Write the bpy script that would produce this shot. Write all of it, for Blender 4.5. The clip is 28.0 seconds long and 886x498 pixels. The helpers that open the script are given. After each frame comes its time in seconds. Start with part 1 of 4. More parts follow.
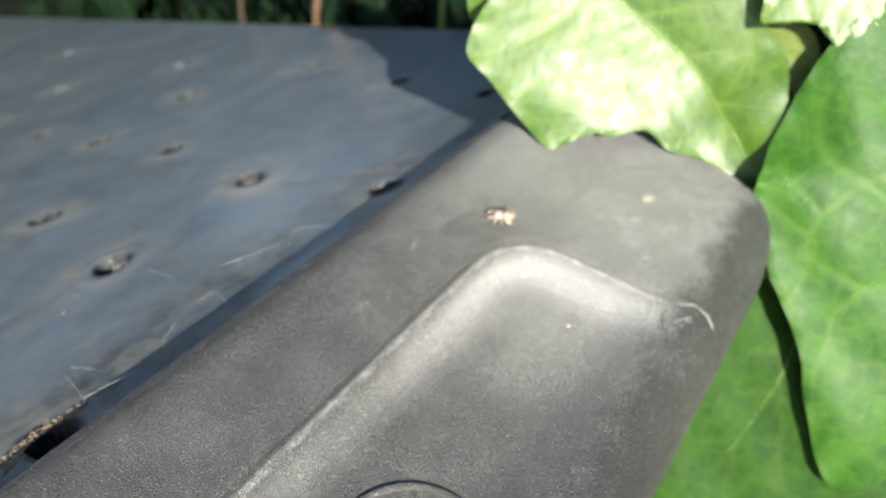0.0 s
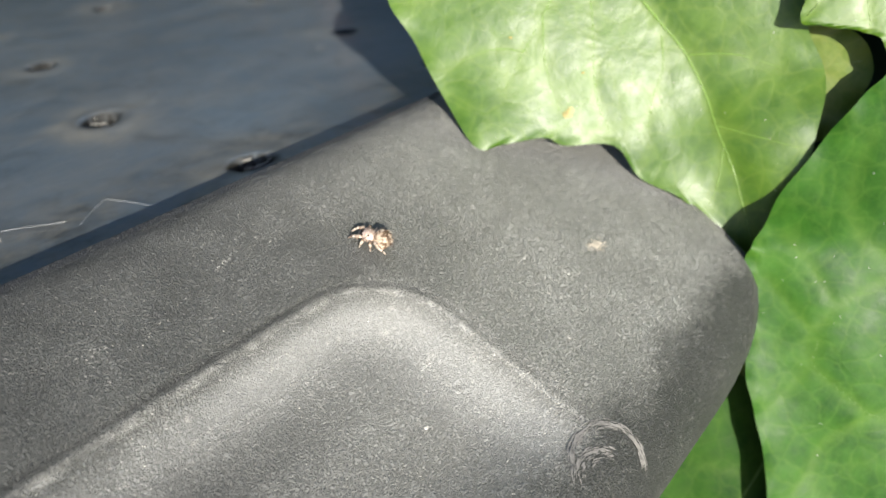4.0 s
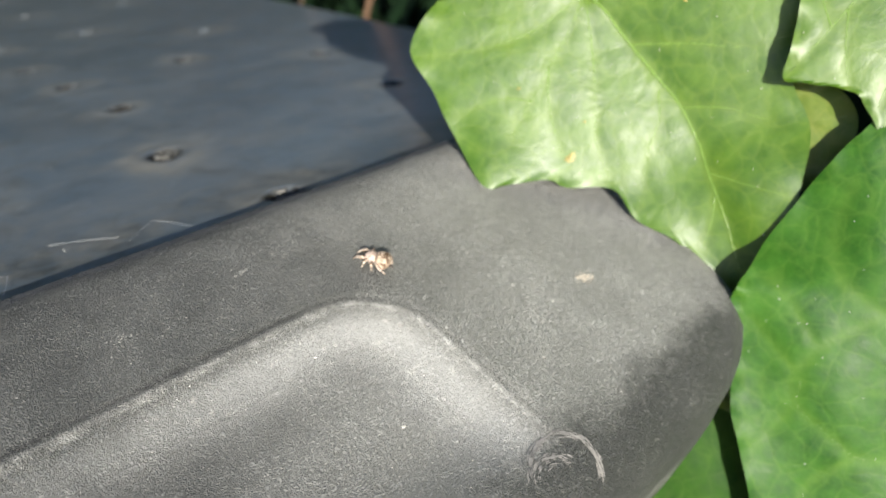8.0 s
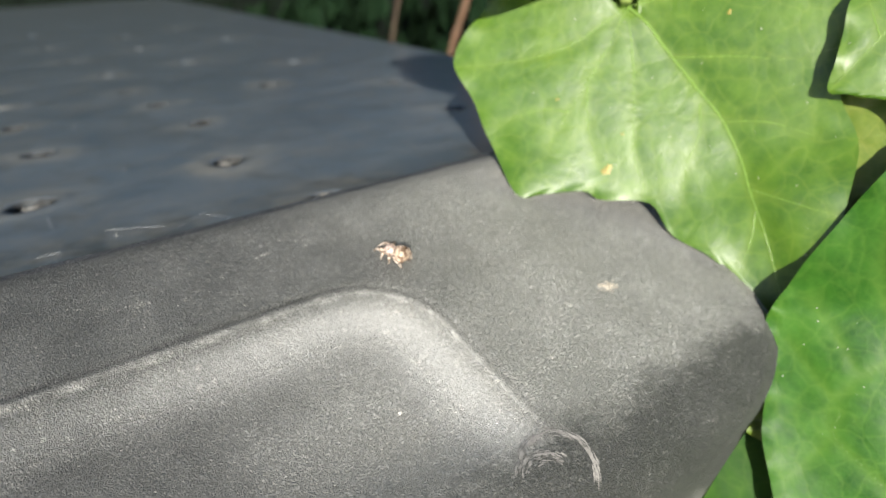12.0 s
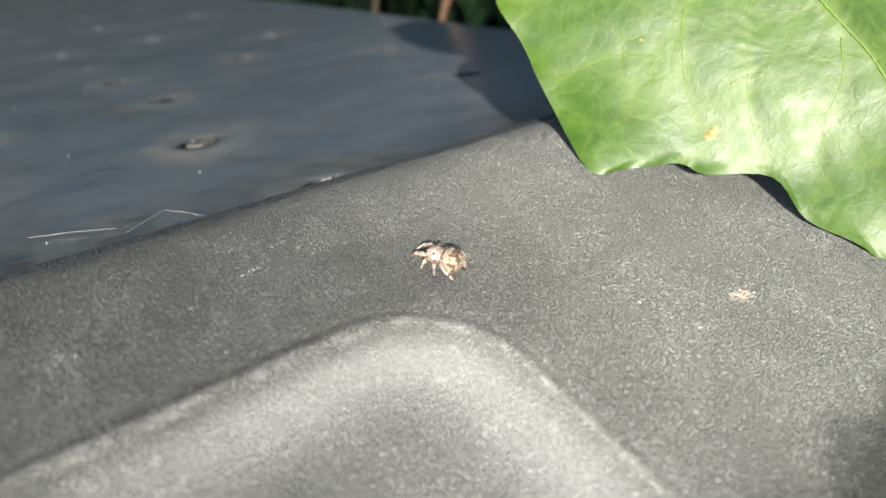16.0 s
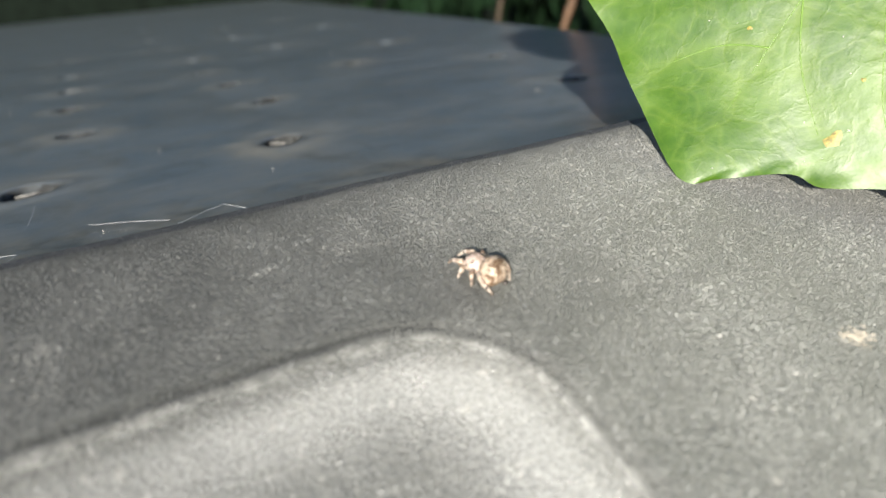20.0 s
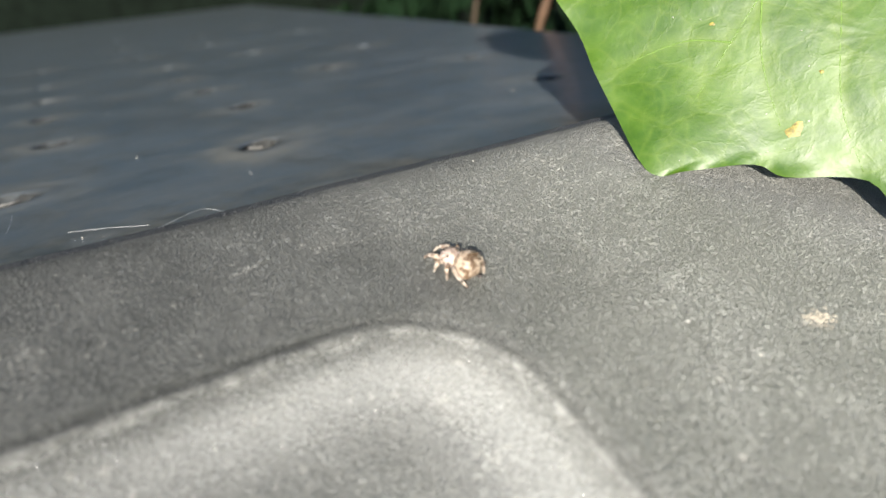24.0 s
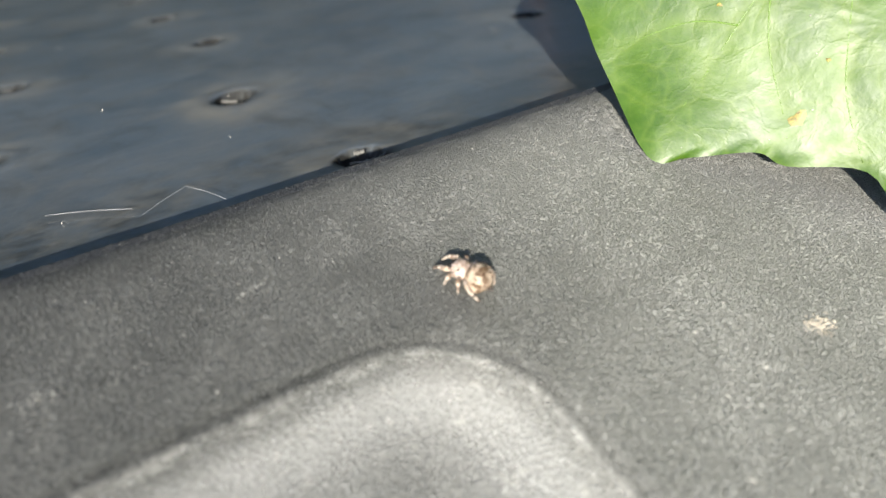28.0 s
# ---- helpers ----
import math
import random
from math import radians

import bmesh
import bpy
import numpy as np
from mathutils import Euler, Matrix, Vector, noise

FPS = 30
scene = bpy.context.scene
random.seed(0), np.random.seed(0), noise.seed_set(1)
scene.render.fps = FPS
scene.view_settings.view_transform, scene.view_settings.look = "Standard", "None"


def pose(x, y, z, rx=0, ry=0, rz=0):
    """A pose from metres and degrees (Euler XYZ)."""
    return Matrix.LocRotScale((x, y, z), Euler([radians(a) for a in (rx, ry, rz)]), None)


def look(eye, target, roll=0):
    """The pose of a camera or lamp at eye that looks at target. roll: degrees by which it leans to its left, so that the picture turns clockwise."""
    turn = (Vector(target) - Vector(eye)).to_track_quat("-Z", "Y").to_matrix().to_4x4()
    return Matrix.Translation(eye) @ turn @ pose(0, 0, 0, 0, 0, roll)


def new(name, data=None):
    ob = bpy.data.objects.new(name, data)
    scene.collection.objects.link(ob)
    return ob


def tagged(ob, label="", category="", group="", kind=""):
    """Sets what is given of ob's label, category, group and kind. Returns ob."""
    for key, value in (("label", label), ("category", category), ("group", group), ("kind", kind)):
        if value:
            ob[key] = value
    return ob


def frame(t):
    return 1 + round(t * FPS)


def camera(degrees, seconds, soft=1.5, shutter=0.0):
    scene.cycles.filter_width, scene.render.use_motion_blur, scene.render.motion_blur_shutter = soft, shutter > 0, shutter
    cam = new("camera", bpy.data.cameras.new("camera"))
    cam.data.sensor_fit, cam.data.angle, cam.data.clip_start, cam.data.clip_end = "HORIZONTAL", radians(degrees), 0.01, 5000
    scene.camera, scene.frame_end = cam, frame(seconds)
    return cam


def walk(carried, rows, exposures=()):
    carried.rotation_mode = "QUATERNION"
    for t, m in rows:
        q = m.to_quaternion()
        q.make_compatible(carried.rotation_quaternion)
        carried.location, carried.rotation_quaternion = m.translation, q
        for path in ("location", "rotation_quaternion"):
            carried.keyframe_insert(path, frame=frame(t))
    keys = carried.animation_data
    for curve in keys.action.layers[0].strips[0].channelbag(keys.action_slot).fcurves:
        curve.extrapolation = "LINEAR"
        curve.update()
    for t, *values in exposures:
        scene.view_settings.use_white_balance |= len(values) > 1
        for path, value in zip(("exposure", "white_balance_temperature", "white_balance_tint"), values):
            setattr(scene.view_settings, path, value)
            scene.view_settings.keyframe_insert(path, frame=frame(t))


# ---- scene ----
MM = 0.001
# ---------------------------------------------------------------- camera
cam = camera(63.3, 28.0, 1.5)
cam.data.dof.use_dof = True
cam.data.dof.focus_distance = 0.074
cam.data.dof.aperture_fstop = 27.0
# seconds; place in millimetres; turn in degrees
PATH = [
    (0, -122.05, -59.98, 75.96, 49.87, -4.37, -55.59),
    (0.2, -121.05, -61.82, 78.54, 51.71, -6.20, -51.42),
    (0.4, -119.63, -64.51, 76.70, 51.64, -6.50, -48.00),
    (0.5, -117.50, -64.99, 74.36, 51.10, -7.34, -47.27),
    (0.6, -115.70, -65.23, 72.63, 51.34, -7.68, -46.91),
    (1, -99.27, -63.19, 68.44, 50.80, -8.98, -49.28),
    (1.5, -89.88, -53.29, 61.29, 51.02, -8.70, -50.61),
    (2, -82.46, -55.12, 57.79, 49.11, -11.56, -49.71),
    (2.5, -77.46, -56.45, 49.15, 50.33, -12.73, -48.72),
    (4.5, -83.60, -54.23, 61.36, 46.29, -11.95, -50.04),
    (5, -84.75, -57.99, 63.36, 46.75, -12.50, -49.75),
    (5.5, -82.94, -57.93, 64.82, 47.40, -12.07, -49.77),
    (6, -82.87, -57.69, 64.54, 47.24, -11.98, -49.74),
    (6.5, -83.10, -57.28, 63.84, 47.45, -12.17, -49.92),
    (7, -85.21, -57.20, 64.50, 47.52, -11.82, -49.50),
    (7.5, -84.81, -60.39, 63.34, 48.18, -11.07, -47.72),
    (8, -82.92, -67.11, 63.24, 50.09, -10.46, -43.99),
    (8.5, -79.59, -71.95, 60.87, 51.34, -11.05, -41.98),
    (9, -74.33, -74.49, 60.72, 51.42, -10.74, -38.74),
    (9.5, -76.11, -78.45, 61.37, 52.46, -8.83, -36.77),
    (10, -76.59, -79.43, 61.59, 52.45, -8.78, -36.94),
    (10.5, -76.65, -78.54, 60.88, 52.43, -8.80, -37.05),
    (11, -77.36, -78.19, 61.34, 52.67, -8.55, -36.70),
    (11.5, -77.84, -77.85, 61.24, 52.69, -8.42, -36.55),
    (12, -78.27, -77.00, 60.14, 52.50, -8.58, -36.34),
    (12.5, -77.59, -75.57, 59.71, 52.82, -8.43, -36.17),
    (13, -74.54, -69.97, 58.83, 52.22, -8.37, -37.30),
    (13.5, -73.46, -61.38, 52.30, 51.43, -8.42, -37.68),
    (15.5, -67.72, -53.72, 42.33, 51.53, -7.92, -38.72),
    (16, -68.02, -53.74, 42.46, 51.61, -7.99, -38.76),
    (16.5, -67.95, -53.70, 42.39, 51.72, -8.02, -38.75),
    (17, -67.95, -49.76, 42.46, 51.24, -7.27, -38.87),
    (17.5, -69.67, -43.04, 41.93, 50.88, -6.06, -36.74),
    (18, -63.11, -49.60, 40.36, 50.90, -4.69, -33.28),
    (18.5, -58.83, -48.62, 39.55, 51.84, -4.06, -28.73),
    (19, -58.21, -53.08, 37.72, 51.73, -3.60, -28.19),
    (19.5, -58.19, -52.61, 37.69, 52.13, -4.12, -28.47),
    (20, -58.15, -52.85, 37.49, 51.72, -4.49, -29.12),
    (20.5, -58.28, -52.67, 37.65, 51.73, -4.71, -29.37),
    (22.5, -58.18, -53.86, 37.71, 51.87, -3.79, -30.41),
    (23, -58.24, -54.18, 37.92, 52.05, -4.09, -31.05),
    (23.5, -58.28, -54.43, 37.82, 51.79, -3.86, -31.22),
    (24, -58.37, -54.46, 37.93, 52.09, -4.13, -31.11),
    (24.5, -58.44, -54.47, 38.13, 52.11, -4.22, -31.18),
    (25, -58.93, -54.23, 38.77, 51.19, -4.54, -31.46),
    (25.5, -58.90, -52.10, 40.82, 49.61, -4.79, -32.14),
    (26, -58.31, -49.28, 40.62, 46.08, -5.72, -32.81),
    (26.5, -58.23, -47.30, 42.53, 44.93, -5.96, -32.98),
    (27, -58.01, -46.51, 43.70, 44.69, -6.22, -33.41),
    (27.5, -58.54, -46.65, 43.44, 44.49, -6.07, -33.67),
    (28, -58.71, -46.54, 43.52, 44.77, -5.75, -33.89),
]
walk(cam, [(t, pose(x * MM, y * MM, z * MM, rx, ry, rz)) for t, x, y, z, rx, ry, rz in PATH],
     [(0.0, 1.52), (1.0, 1.38), (2.0, 1.2), (5.0, 1.1), (8.0, 1.14), (13.0, 1.18), (16.0, 1.15), (18.0, 1.24), (23.0, 1.18), (28.0, 1.17)])

# ---------------------------------------------------------------- light
TO_SUN = Vector((-1.06, -1.22, 1.0)).normalized()
SUN_UP = math.asin(TO_SUN.z)
SUN_ROUND = math.atan2(TO_SUN.x, TO_SUN.y)
world = bpy.data.worlds.new("sky")
scene.world = world
world.use_nodes = True
wn = world.node_tree
sky = wn.nodes.new("ShaderNodeTexSky")
sky.sky_type, sky.sun_disc = "NISHITA", False
sky.sun_elevation, sky.sun_rotation = SUN_UP, SUN_ROUND
wn.links.new(sky.outputs["Color"], wn.nodes["Background"].inputs["Color"])
wn.nodes["Background"].inputs["Strength"].default_value = 0.075
sun = new("sun", bpy.data.lights.new("sun", "SUN"))
sun.data.energy, sun.data.angle, sun.data.color = 4.6, radians(0.5), (1.0, 0.945, 0.83)
sun.matrix_world = look(TO_SUN * 3, (0, 0, 0))


# ---------------------------------------------------------------- material helpers
class Mat:
    """A small wrapper round a node material."""

    def __init__(self, name):
        self.m = bpy.data.materials.new(name)
        self.m.use_nodes = True
        self.t = self.m.node_tree
        self.b = self.t.nodes["Principled BSDF"]
        self.co = self.t.nodes.new("ShaderNodeTexCoord").outputs["Object"]

    def node(self, kind, **inputs):
        n = self.t.nodes.new(kind)
        for k, v in inputs.items():
            s = n.inputs[k.replace("_", " ")]
            if isinstance(v, bpy.types.NodeSocket):
                self.t.links.new(v, s)
            else:
                s.default_value = v
        return n

    def noise(self, scale, detail=4.0, rough=0.55, warp=0.0, vec=None):
        return self.node("ShaderNodeTexNoise", Vector=vec or self.co, Scale=scale, Detail=detail, Roughness=rough, Distortion=warp).outputs["Fac"]

    def voronoi(self, scale, feature="F1", vec=None, out="Distance"):
        n = self.node("ShaderNodeTexVoronoi", Vector=vec or self.co, Scale=scale)
        n.feature = feature
        return n.outputs[out]

    def ramp(self, fac, *stops):
        n = self.t.nodes.new("ShaderNodeValToRGB")
        e = n.color_ramp.elements
        while len(e) < len(stops):
            e.new(0.5)
        for el, (p, c) in zip(e, stops):
            el.position = p
            el.color = (c, c, c, 1) if isinstance(c, (int, float)) else (*c, 1)
        self.t.links.new(fac, n.inputs["Fac"])
        return n.outputs["Color"]

    def mix(self, fac, a, b, kind="MIX"):
        n = self.t.nodes.new("ShaderNodeMix")
        n.data_type, n.blend_type = "RGBA", kind
        for s, v in ((n.inputs[0], fac), (n.inputs[6], a), (n.inputs[7], b)):
            if isinstance(v, bpy.types.NodeSocket):
                self.t.links.new(v, s)
            elif isinstance(v, (int, float)):
                s.default_value = v if s.type == "VALUE" else (v, v, v, 1)
            else:
                s.default_value = (*v, 1)
        return n.outputs[2]

    def math(self, op, a, b=0.0):
        n = self.t.nodes.new("ShaderNodeMath")
        n.operation = op
        for s, v in zip(n.inputs, (a, b)):
            if isinstance(v, bpy.types.NodeSocket):
                self.t.links.new(v, s)
            else:
                s.default_value = v
        return n.outputs[0]

    def attr(self, name):
        n = self.t.nodes.new("ShaderNodeAttribute")
        n.attribute_name = name
        return n.outputs["Fac"]

    def bump(self, height, strength, distance, after=None):
        n = self.node("ShaderNodeBump", Height=height, Strength=strength, Distance=distance)
        if after is not None:
            self.t.links.new(after, n.inputs["Normal"])
        return n.outputs["Normal"]

    def set(self, **inputs):
        for k, v in inputs.items():
            s = self.b.inputs[k.replace("_", " ")]
            if isinstance(v, bpy.types.NodeSocket):
                self.t.links.new(v, s)
            elif isinstance(v, tuple) and len(v) == 3 and s.type == "RGBA":
                s.default_value = (*v, 1)
            else:
                s.default_value = v
        return self


def rubber_material(name, dusty):
    """Weathered black moulded plastic: fine worm-like grain, chalky dust, dark dirt, painted groove shadow and sheen.
    """
    m = Mat(name)
    grain = m.noise(2900, 0.8, 0.45, 1.3)
    worm = m.ramp(m.math("ABSOLUTE", m.math("SUBTRACT", grain, 0.5)), (0.006, 0.0), (0.060, 1.0))
    patch = m.noise(70, 4.0, 0.6)
    cloud = m.noise(16, 3.0, 0.5)
    col = m.mix(m.ramp(patch, (0.3, 0.0), (0.75, 1.0)), (0.088, 0.090, 0.084), (0.148, 0.148, 0.137))
    col = m.mix(m.ramp(m.noise(32, 4.0, 0.6, 0.5), (0.42, 0.0), (0.68, 0.45)), col, (0.062, 0.063, 0.058))
    col = m.mix(m.ramp(cloud, (0.35, 0.0), (0.7, 0.55)), col, (0.138, 0.131, 0.115))
    col = m.mix(m.math("MULTIPLY", m.attr("chalky"), 0.66), col, (0.245, 0.245, 0.227))
    # little chalk is darkened; on the left this also paints the light's fall-off
    col = m.mix(m.math("MULTIPLY", m.math("SUBTRACT", 1.0, m.math("MINIMUM", m.attr("chalky"), 1.0)), 0.84), col, (0.040, 0.041, 0.039))
    where = m.ramp(m.noise(75, 5.0, 0.7), (0.38, 0.08), (0.62, 1.0))
    where = m.math("MULTIPLY", where, m.math("ADD", m.math("MULTIPLY", m.attr("chalky"), 0.55), 0.45))
    chalk = m.math("MULTIPLY", worm, m.math("MULTIPLY", where, dusty))
    col = m.mix(m.math("MULTIPLY", chalk, 0.55), col, (0.40, 0.40, 0.375))
    pits = m.math("MULTIPLY", m.ramp(worm, (0.0, 0.75), (0.8, 0.0)), m.ramp(where, (0.05, 0.25), (0.55, 0.85)))
    col = m.mix(pits, col, (0.045, 0.046, 0.044))
    # abrasion and the hollow's sheen painted pale: broken up by grain, strongest on crests
    rub = m.math("MULTIPLY", m.ramp(m.noise(130, 5.0, 0.65), (0.22, 0.55), (0.62, 1.0)), m.math("ADD", m.math("MULTIPLY", worm, 0.22), 0.78))
    worn = m.math("MULTIPLY", m.attr("worn"), rub)
    col = m.mix(worn, col, (0.39, 0.39, 0.378))
    chips = m.ramp(m.noise(700, 3.0, 0.7), (0.60, 0.0), (0.70, 0.6))
    col = m.mix(m.math("MULTIPLY", chips, m.attr("worn")), col, (0.60, 0.58, 0.53))
    # thin pale line: the sun's glint on the hollow's edge, painted as colour
    col = m.mix(m.math("MULTIPLY", m.attr("edge"), m.ramp(m.noise(900, 4.0, 0.7), (0.35, 0.15), (0.6, 1.0))), col, (0.55, 0.545, 0.52))
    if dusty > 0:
        # one mask: dirt on the roll plus the groove's painted shadow
        dirt_shade = m.attr("grime_and_shade")
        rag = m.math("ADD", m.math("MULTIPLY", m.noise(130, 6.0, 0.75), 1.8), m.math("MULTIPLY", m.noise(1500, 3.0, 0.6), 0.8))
        edge = m.math("ADD", dirt_shade, m.math("SUBTRACT", rag, 1.3))
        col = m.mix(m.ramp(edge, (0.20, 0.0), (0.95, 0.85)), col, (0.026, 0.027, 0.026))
        speckle = m.math("MULTIPLY", m.ramp(m.noise(1400, 4.0, 0.7), (0.58, 0.0), (0.68, 0.35)), m.ramp(m.noise(60, 3.0, 0.6), (0.40, 0.0), (0.65, 1.0)))
        col = m.mix(speckle, col, (0.36, 0.355, 0.335))
    # smooth lip, coloured dark to stand in for the shaded strip behind the rim
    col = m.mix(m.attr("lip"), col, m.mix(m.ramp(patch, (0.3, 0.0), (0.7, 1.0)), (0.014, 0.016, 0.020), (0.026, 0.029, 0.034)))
    rough = m.math("SUBTRACT", m.ramp(patch, (0.2, 0.44), (0.8, 0.60)), m.math("ADD", m.math("MULTIPLY", m.attr("worn"), 0.15), m.math("MULTIPLY", m.attr("polish"), 0.37)))
    m.set(Base_Color=col, Roughness=rough, Specular_IOR_Level=m.math("ADD", 0.7, m.math("MULTIPLY", m.attr("polish"), 0.3)), Diffuse_Roughness=0.5)
    n = m.bump(m.noise(240, 3.0, 0.6), 0.25, 0.0004)
    ridge = m.ramp(m.math("ABSOLUTE", m.math("SUBTRACT", grain, 0.5)), (0.0, 0.0), (0.15, 1.0))
    n = m.bump(m.math("MULTIPLY", ridge, m.math("SUBTRACT", 1.0, m.math("MULTIPLY", m.math("ADD", m.attr("worn"), m.math("MULTIPLY", m.attr("polish"), 0.5)), 0.7))), 1.0, 0.00027, n)
    m.set(Normal=n)
    return m.m


def panel_material():
    """Smooth faded dark sheet: faint smears, pale dust rings round the drain holes."""
    m = Mat("faded_dark_sheet")
    smear = m.node("ShaderNodeMapping", Vector=m.co, Scale=(1.0, 1.9, 1.0), Rotation=(0, 0, 0.5)).outputs["Vector"]
    a = m.noise(22, 5.0, 0.6, 0.4, smear)
    b = m.noise(120, 5.0, 0.65)
    streak = m.node("ShaderNodeMapping", Vector=m.co, Scale=(1.0, 7.0, 1.0), Rotation=(0, 0, 0.35)).outputs["Vector"]
    c = m.noise(60, 6.0, 0.75, 0.3, streak)
    col = m.mix(m.ramp(a, (0.3, 0.0), (0.7, 1.0)), (0.077, 0.109, 0.144), (0.127, 0.158, 0.187))
    col = m.mix(m.ramp(b, (0.45, 0.0), (0.8, 0.35)), col, (0.17, 0.168, 0.163))
    col = m.mix(m.ramp(c, (0.52, 0.0), (0.72, 0.5)), col, (0.22, 0.225, 0.23))
    col = m.mix(m.ramp(m.noise(38, 6.0, 0.7, 0.6), (0.50, 0.0), (0.75, 0.35)), col, (0.055, 0.064, 0.074))
    col = m.mix(m.ramp(m.noise(75, 6.0, 0.72, 0.8), (0.44, 0.0), (0.66, 0.6)), col, (0.165, 0.165, 0.158))
    col = m.mix(m.ramp(m.noise(95, 6.0, 0.75, 1.0), (0.50, 0.0), (0.70, 0.6)), col, (0.055, 0.062, 0.066))
    col = m.mix(m.ramp(m.noise(1500, 4.0, 0.7), (0.58, 0.0), (0.70, 0.4)), col, (0.24, 0.235, 0.22))
    foot = m.math("MULTIPLY", m.attr("foot"), m.ramp(m.noise(85, 6.0, 0.75, 0.5), (0.40, 0.0), (0.60, 1.0)))
    col = m.mix(foot, col, m.mix(m.ramp(m.noise(160, 4.0, 0.7), (0.4, 0.0), (0.6, 1.0)), (0.040, 0.040, 0.038), (0.20, 0.185, 0.155)))
    dust = m.attr("dust")
    d = m.math("MULTIPLY", dust, m.ramp(m.noise(210, 5.0, 0.7), (0.34, 0.10), (0.68, 0.85)))
    col = m.mix(d, col, (0.27, 0.25, 0.205))
    # near-black paints the holes' inner shade; fainter outside as a stain
    stain_and_shade = m.math("MULTIPLY", m.attr("stain_and_shade"), m.ramp(m.noise(260, 4.0, 0.7), (0.25, 0.75), (0.55, 1.0)))
    col = m.mix(stain_and_shade, col, (0.014, 0.013, 0.012))
    clean = m.math("SUBTRACT", 1.0, m.attr("stain_and_shade"))
    rough = m.math("ADD", m.math("MULTIPLY", d, 0.3), m.ramp(a, (0.3, 0.30), (0.7, 0.42)))
    n = m.bump(m.noise(700, 5.0, 0.7), 0.3, 0.0002)
    m.set(Base_Color=col, Roughness=rough, Normal=n, Specular_IOR_Level=m.math("MULTIPLY", clean, 0.5), Coat_Weight=m.math("MULTIPLY", clean, 0.8), Coat_Roughness=0.22, Coat_IOR=1.5)
    return m.m


def leaf_material(name, low, high, vein, rough=0.42, thin=0.20, gloss=0.6):
    """Waxy ivy leaf: mottled green, fine net of pale veins, light coming through."""
    m = Mat(name)
    a = m.noise(120, 5.0, 0.65)
    b = m.noise(420, 4.0, 0.6)
    warp = m.mix(0.004, m.co, m.node("ShaderNodeTexNoise", Vector=m.co, Scale=160.0, Detail=2.0).outputs["Color"], "ADD")
    net = m.voronoi(240, "DISTANCE_TO_EDGE", warp)
    fine = m.voronoi(620, "DISTANCE_TO_EDGE", warp)
    col = m.mix(m.ramp(a, (0.36, 0.0), (0.66, 1.0)), low, high)
    col = m.mix(m.ramp(b, (0.4, 0.0), (0.8, 0.35)), col, tuple(min(1, c * 1.5) for c in high))
    lines = m.ramp(net, (0.0, 0.17), (0.07, 0.0))
    col = m.mix(lines, col, vein)
    col = m.mix(m.ramp(fine, (0.0, 0.08), (0.10, 0.0)), col, vein)
    col = m.mix(m.attr("rib"), col, vein)
    m.set(Base_Color=col, Roughness=m.ramp(b, (0.3, rough), (0.8, rough + 0.14)), Specular_IOR_Level=gloss)
    crinkle = m.ramp(m.math("ABSOLUTE", m.math("SUBTRACT", m.noise(330, 3.0, 0.55, 0.4), 0.5)), (0.0, 1.0), (0.05, 0.0))
    col = m.mix(m.math("MULTIPLY", crinkle, 0.07), col, vein)
    m.set(Base_Color=col)
    n = m.bump(crinkle, 0.16, 0.00004)
    n = m.bump(m.ramp(net, (0.0, 0.0), (0.30, 1.0)), 0.2, 0.00012, n)
    n = m.bump(m.noise(150, 2.0, 0.5), 0.3, 0.0003, n)
    n = m.bump(m.noise(900, 3.0, 0.6), 0.2, 0.00015, n)
    m.set(Normal=n)
    tl = m.node("ShaderNodeBsdfTranslucent", Color=m.mix(0.35, col, (0.18, 0.30, 0.025)), Normal=n)
    mx = m.node("ShaderNodeMixShader", Fac=thin)
    m.t.links.new(m.b.outputs[0], mx.inputs[1])
    m.t.links.new(tl.outputs[0], mx.inputs[2])
    m.t.links.new(mx.outputs[0], m.t.nodes["Material Output"].inputs["Surface"])
    return m.m


def plain_material(name, colour, rough=0.6, speck=0.3, scale=900, metal=0.0):
    m = Mat(name)
    f = m.noise(scale, 4.0, 0.6)
    dark = tuple(c * (1 - speck) for c in colour)
    lite = tuple(min(1, c * (1 + speck)) for c in colour)
    m.set(Base_Color=m.mix(m.ramp(f, (0.3, 0.0), (0.7, 1.0)), dark, lite), Roughness=rough, Metallic=metal)
    m.set(Normal=m.bump(f, 0.3, 0.2 / scale))
    return m.m


RUBBER = rubber_material("weathered_black_plastic", 0.75)
RUBBER_PLAIN = rubber_material("black_plastic", 0.0)
WORN = plain_material("worn_pale_plastic", (0.20, 0.19, 0.178), 0.55, 0.35, 1800)
SHEET = panel_material()
BURR = plain_material("torn_plastic", (0.17, 0.165, 0.155), 0.6, 0.5, 1800)
LEAF_FRESH = leaf_material("young_ivy_leaf", (0.027, 0.084, 0.001), (0.064, 0.136, 0.003), (0.16, 0.23, 0.03), 0.40, 0.20, 0.66)
LEAF_DEEP = leaf_material("old_ivy_leaf", (0.011, 0.060, 0.004), (0.037, 0.116, 0.010), (0.11, 0.20, 0.03), 0.44, 0.2, 0.21)
LEAF_DULL = leaf_material("matt_ivy_leaf", (0.008, 0.040, 0.003), (0.024, 0.074, 0.006), (0.08, 0.14, 0.025), 0.58, 0.2, 0.15)
LEAF_YELLOW = leaf_material("yellowing_ivy_leaf", (0.07, 0.13, 0.010), (0.13, 0.18, 0.02), (0.24, 0.26, 0.06), 0.42, 0.25, 0.4)
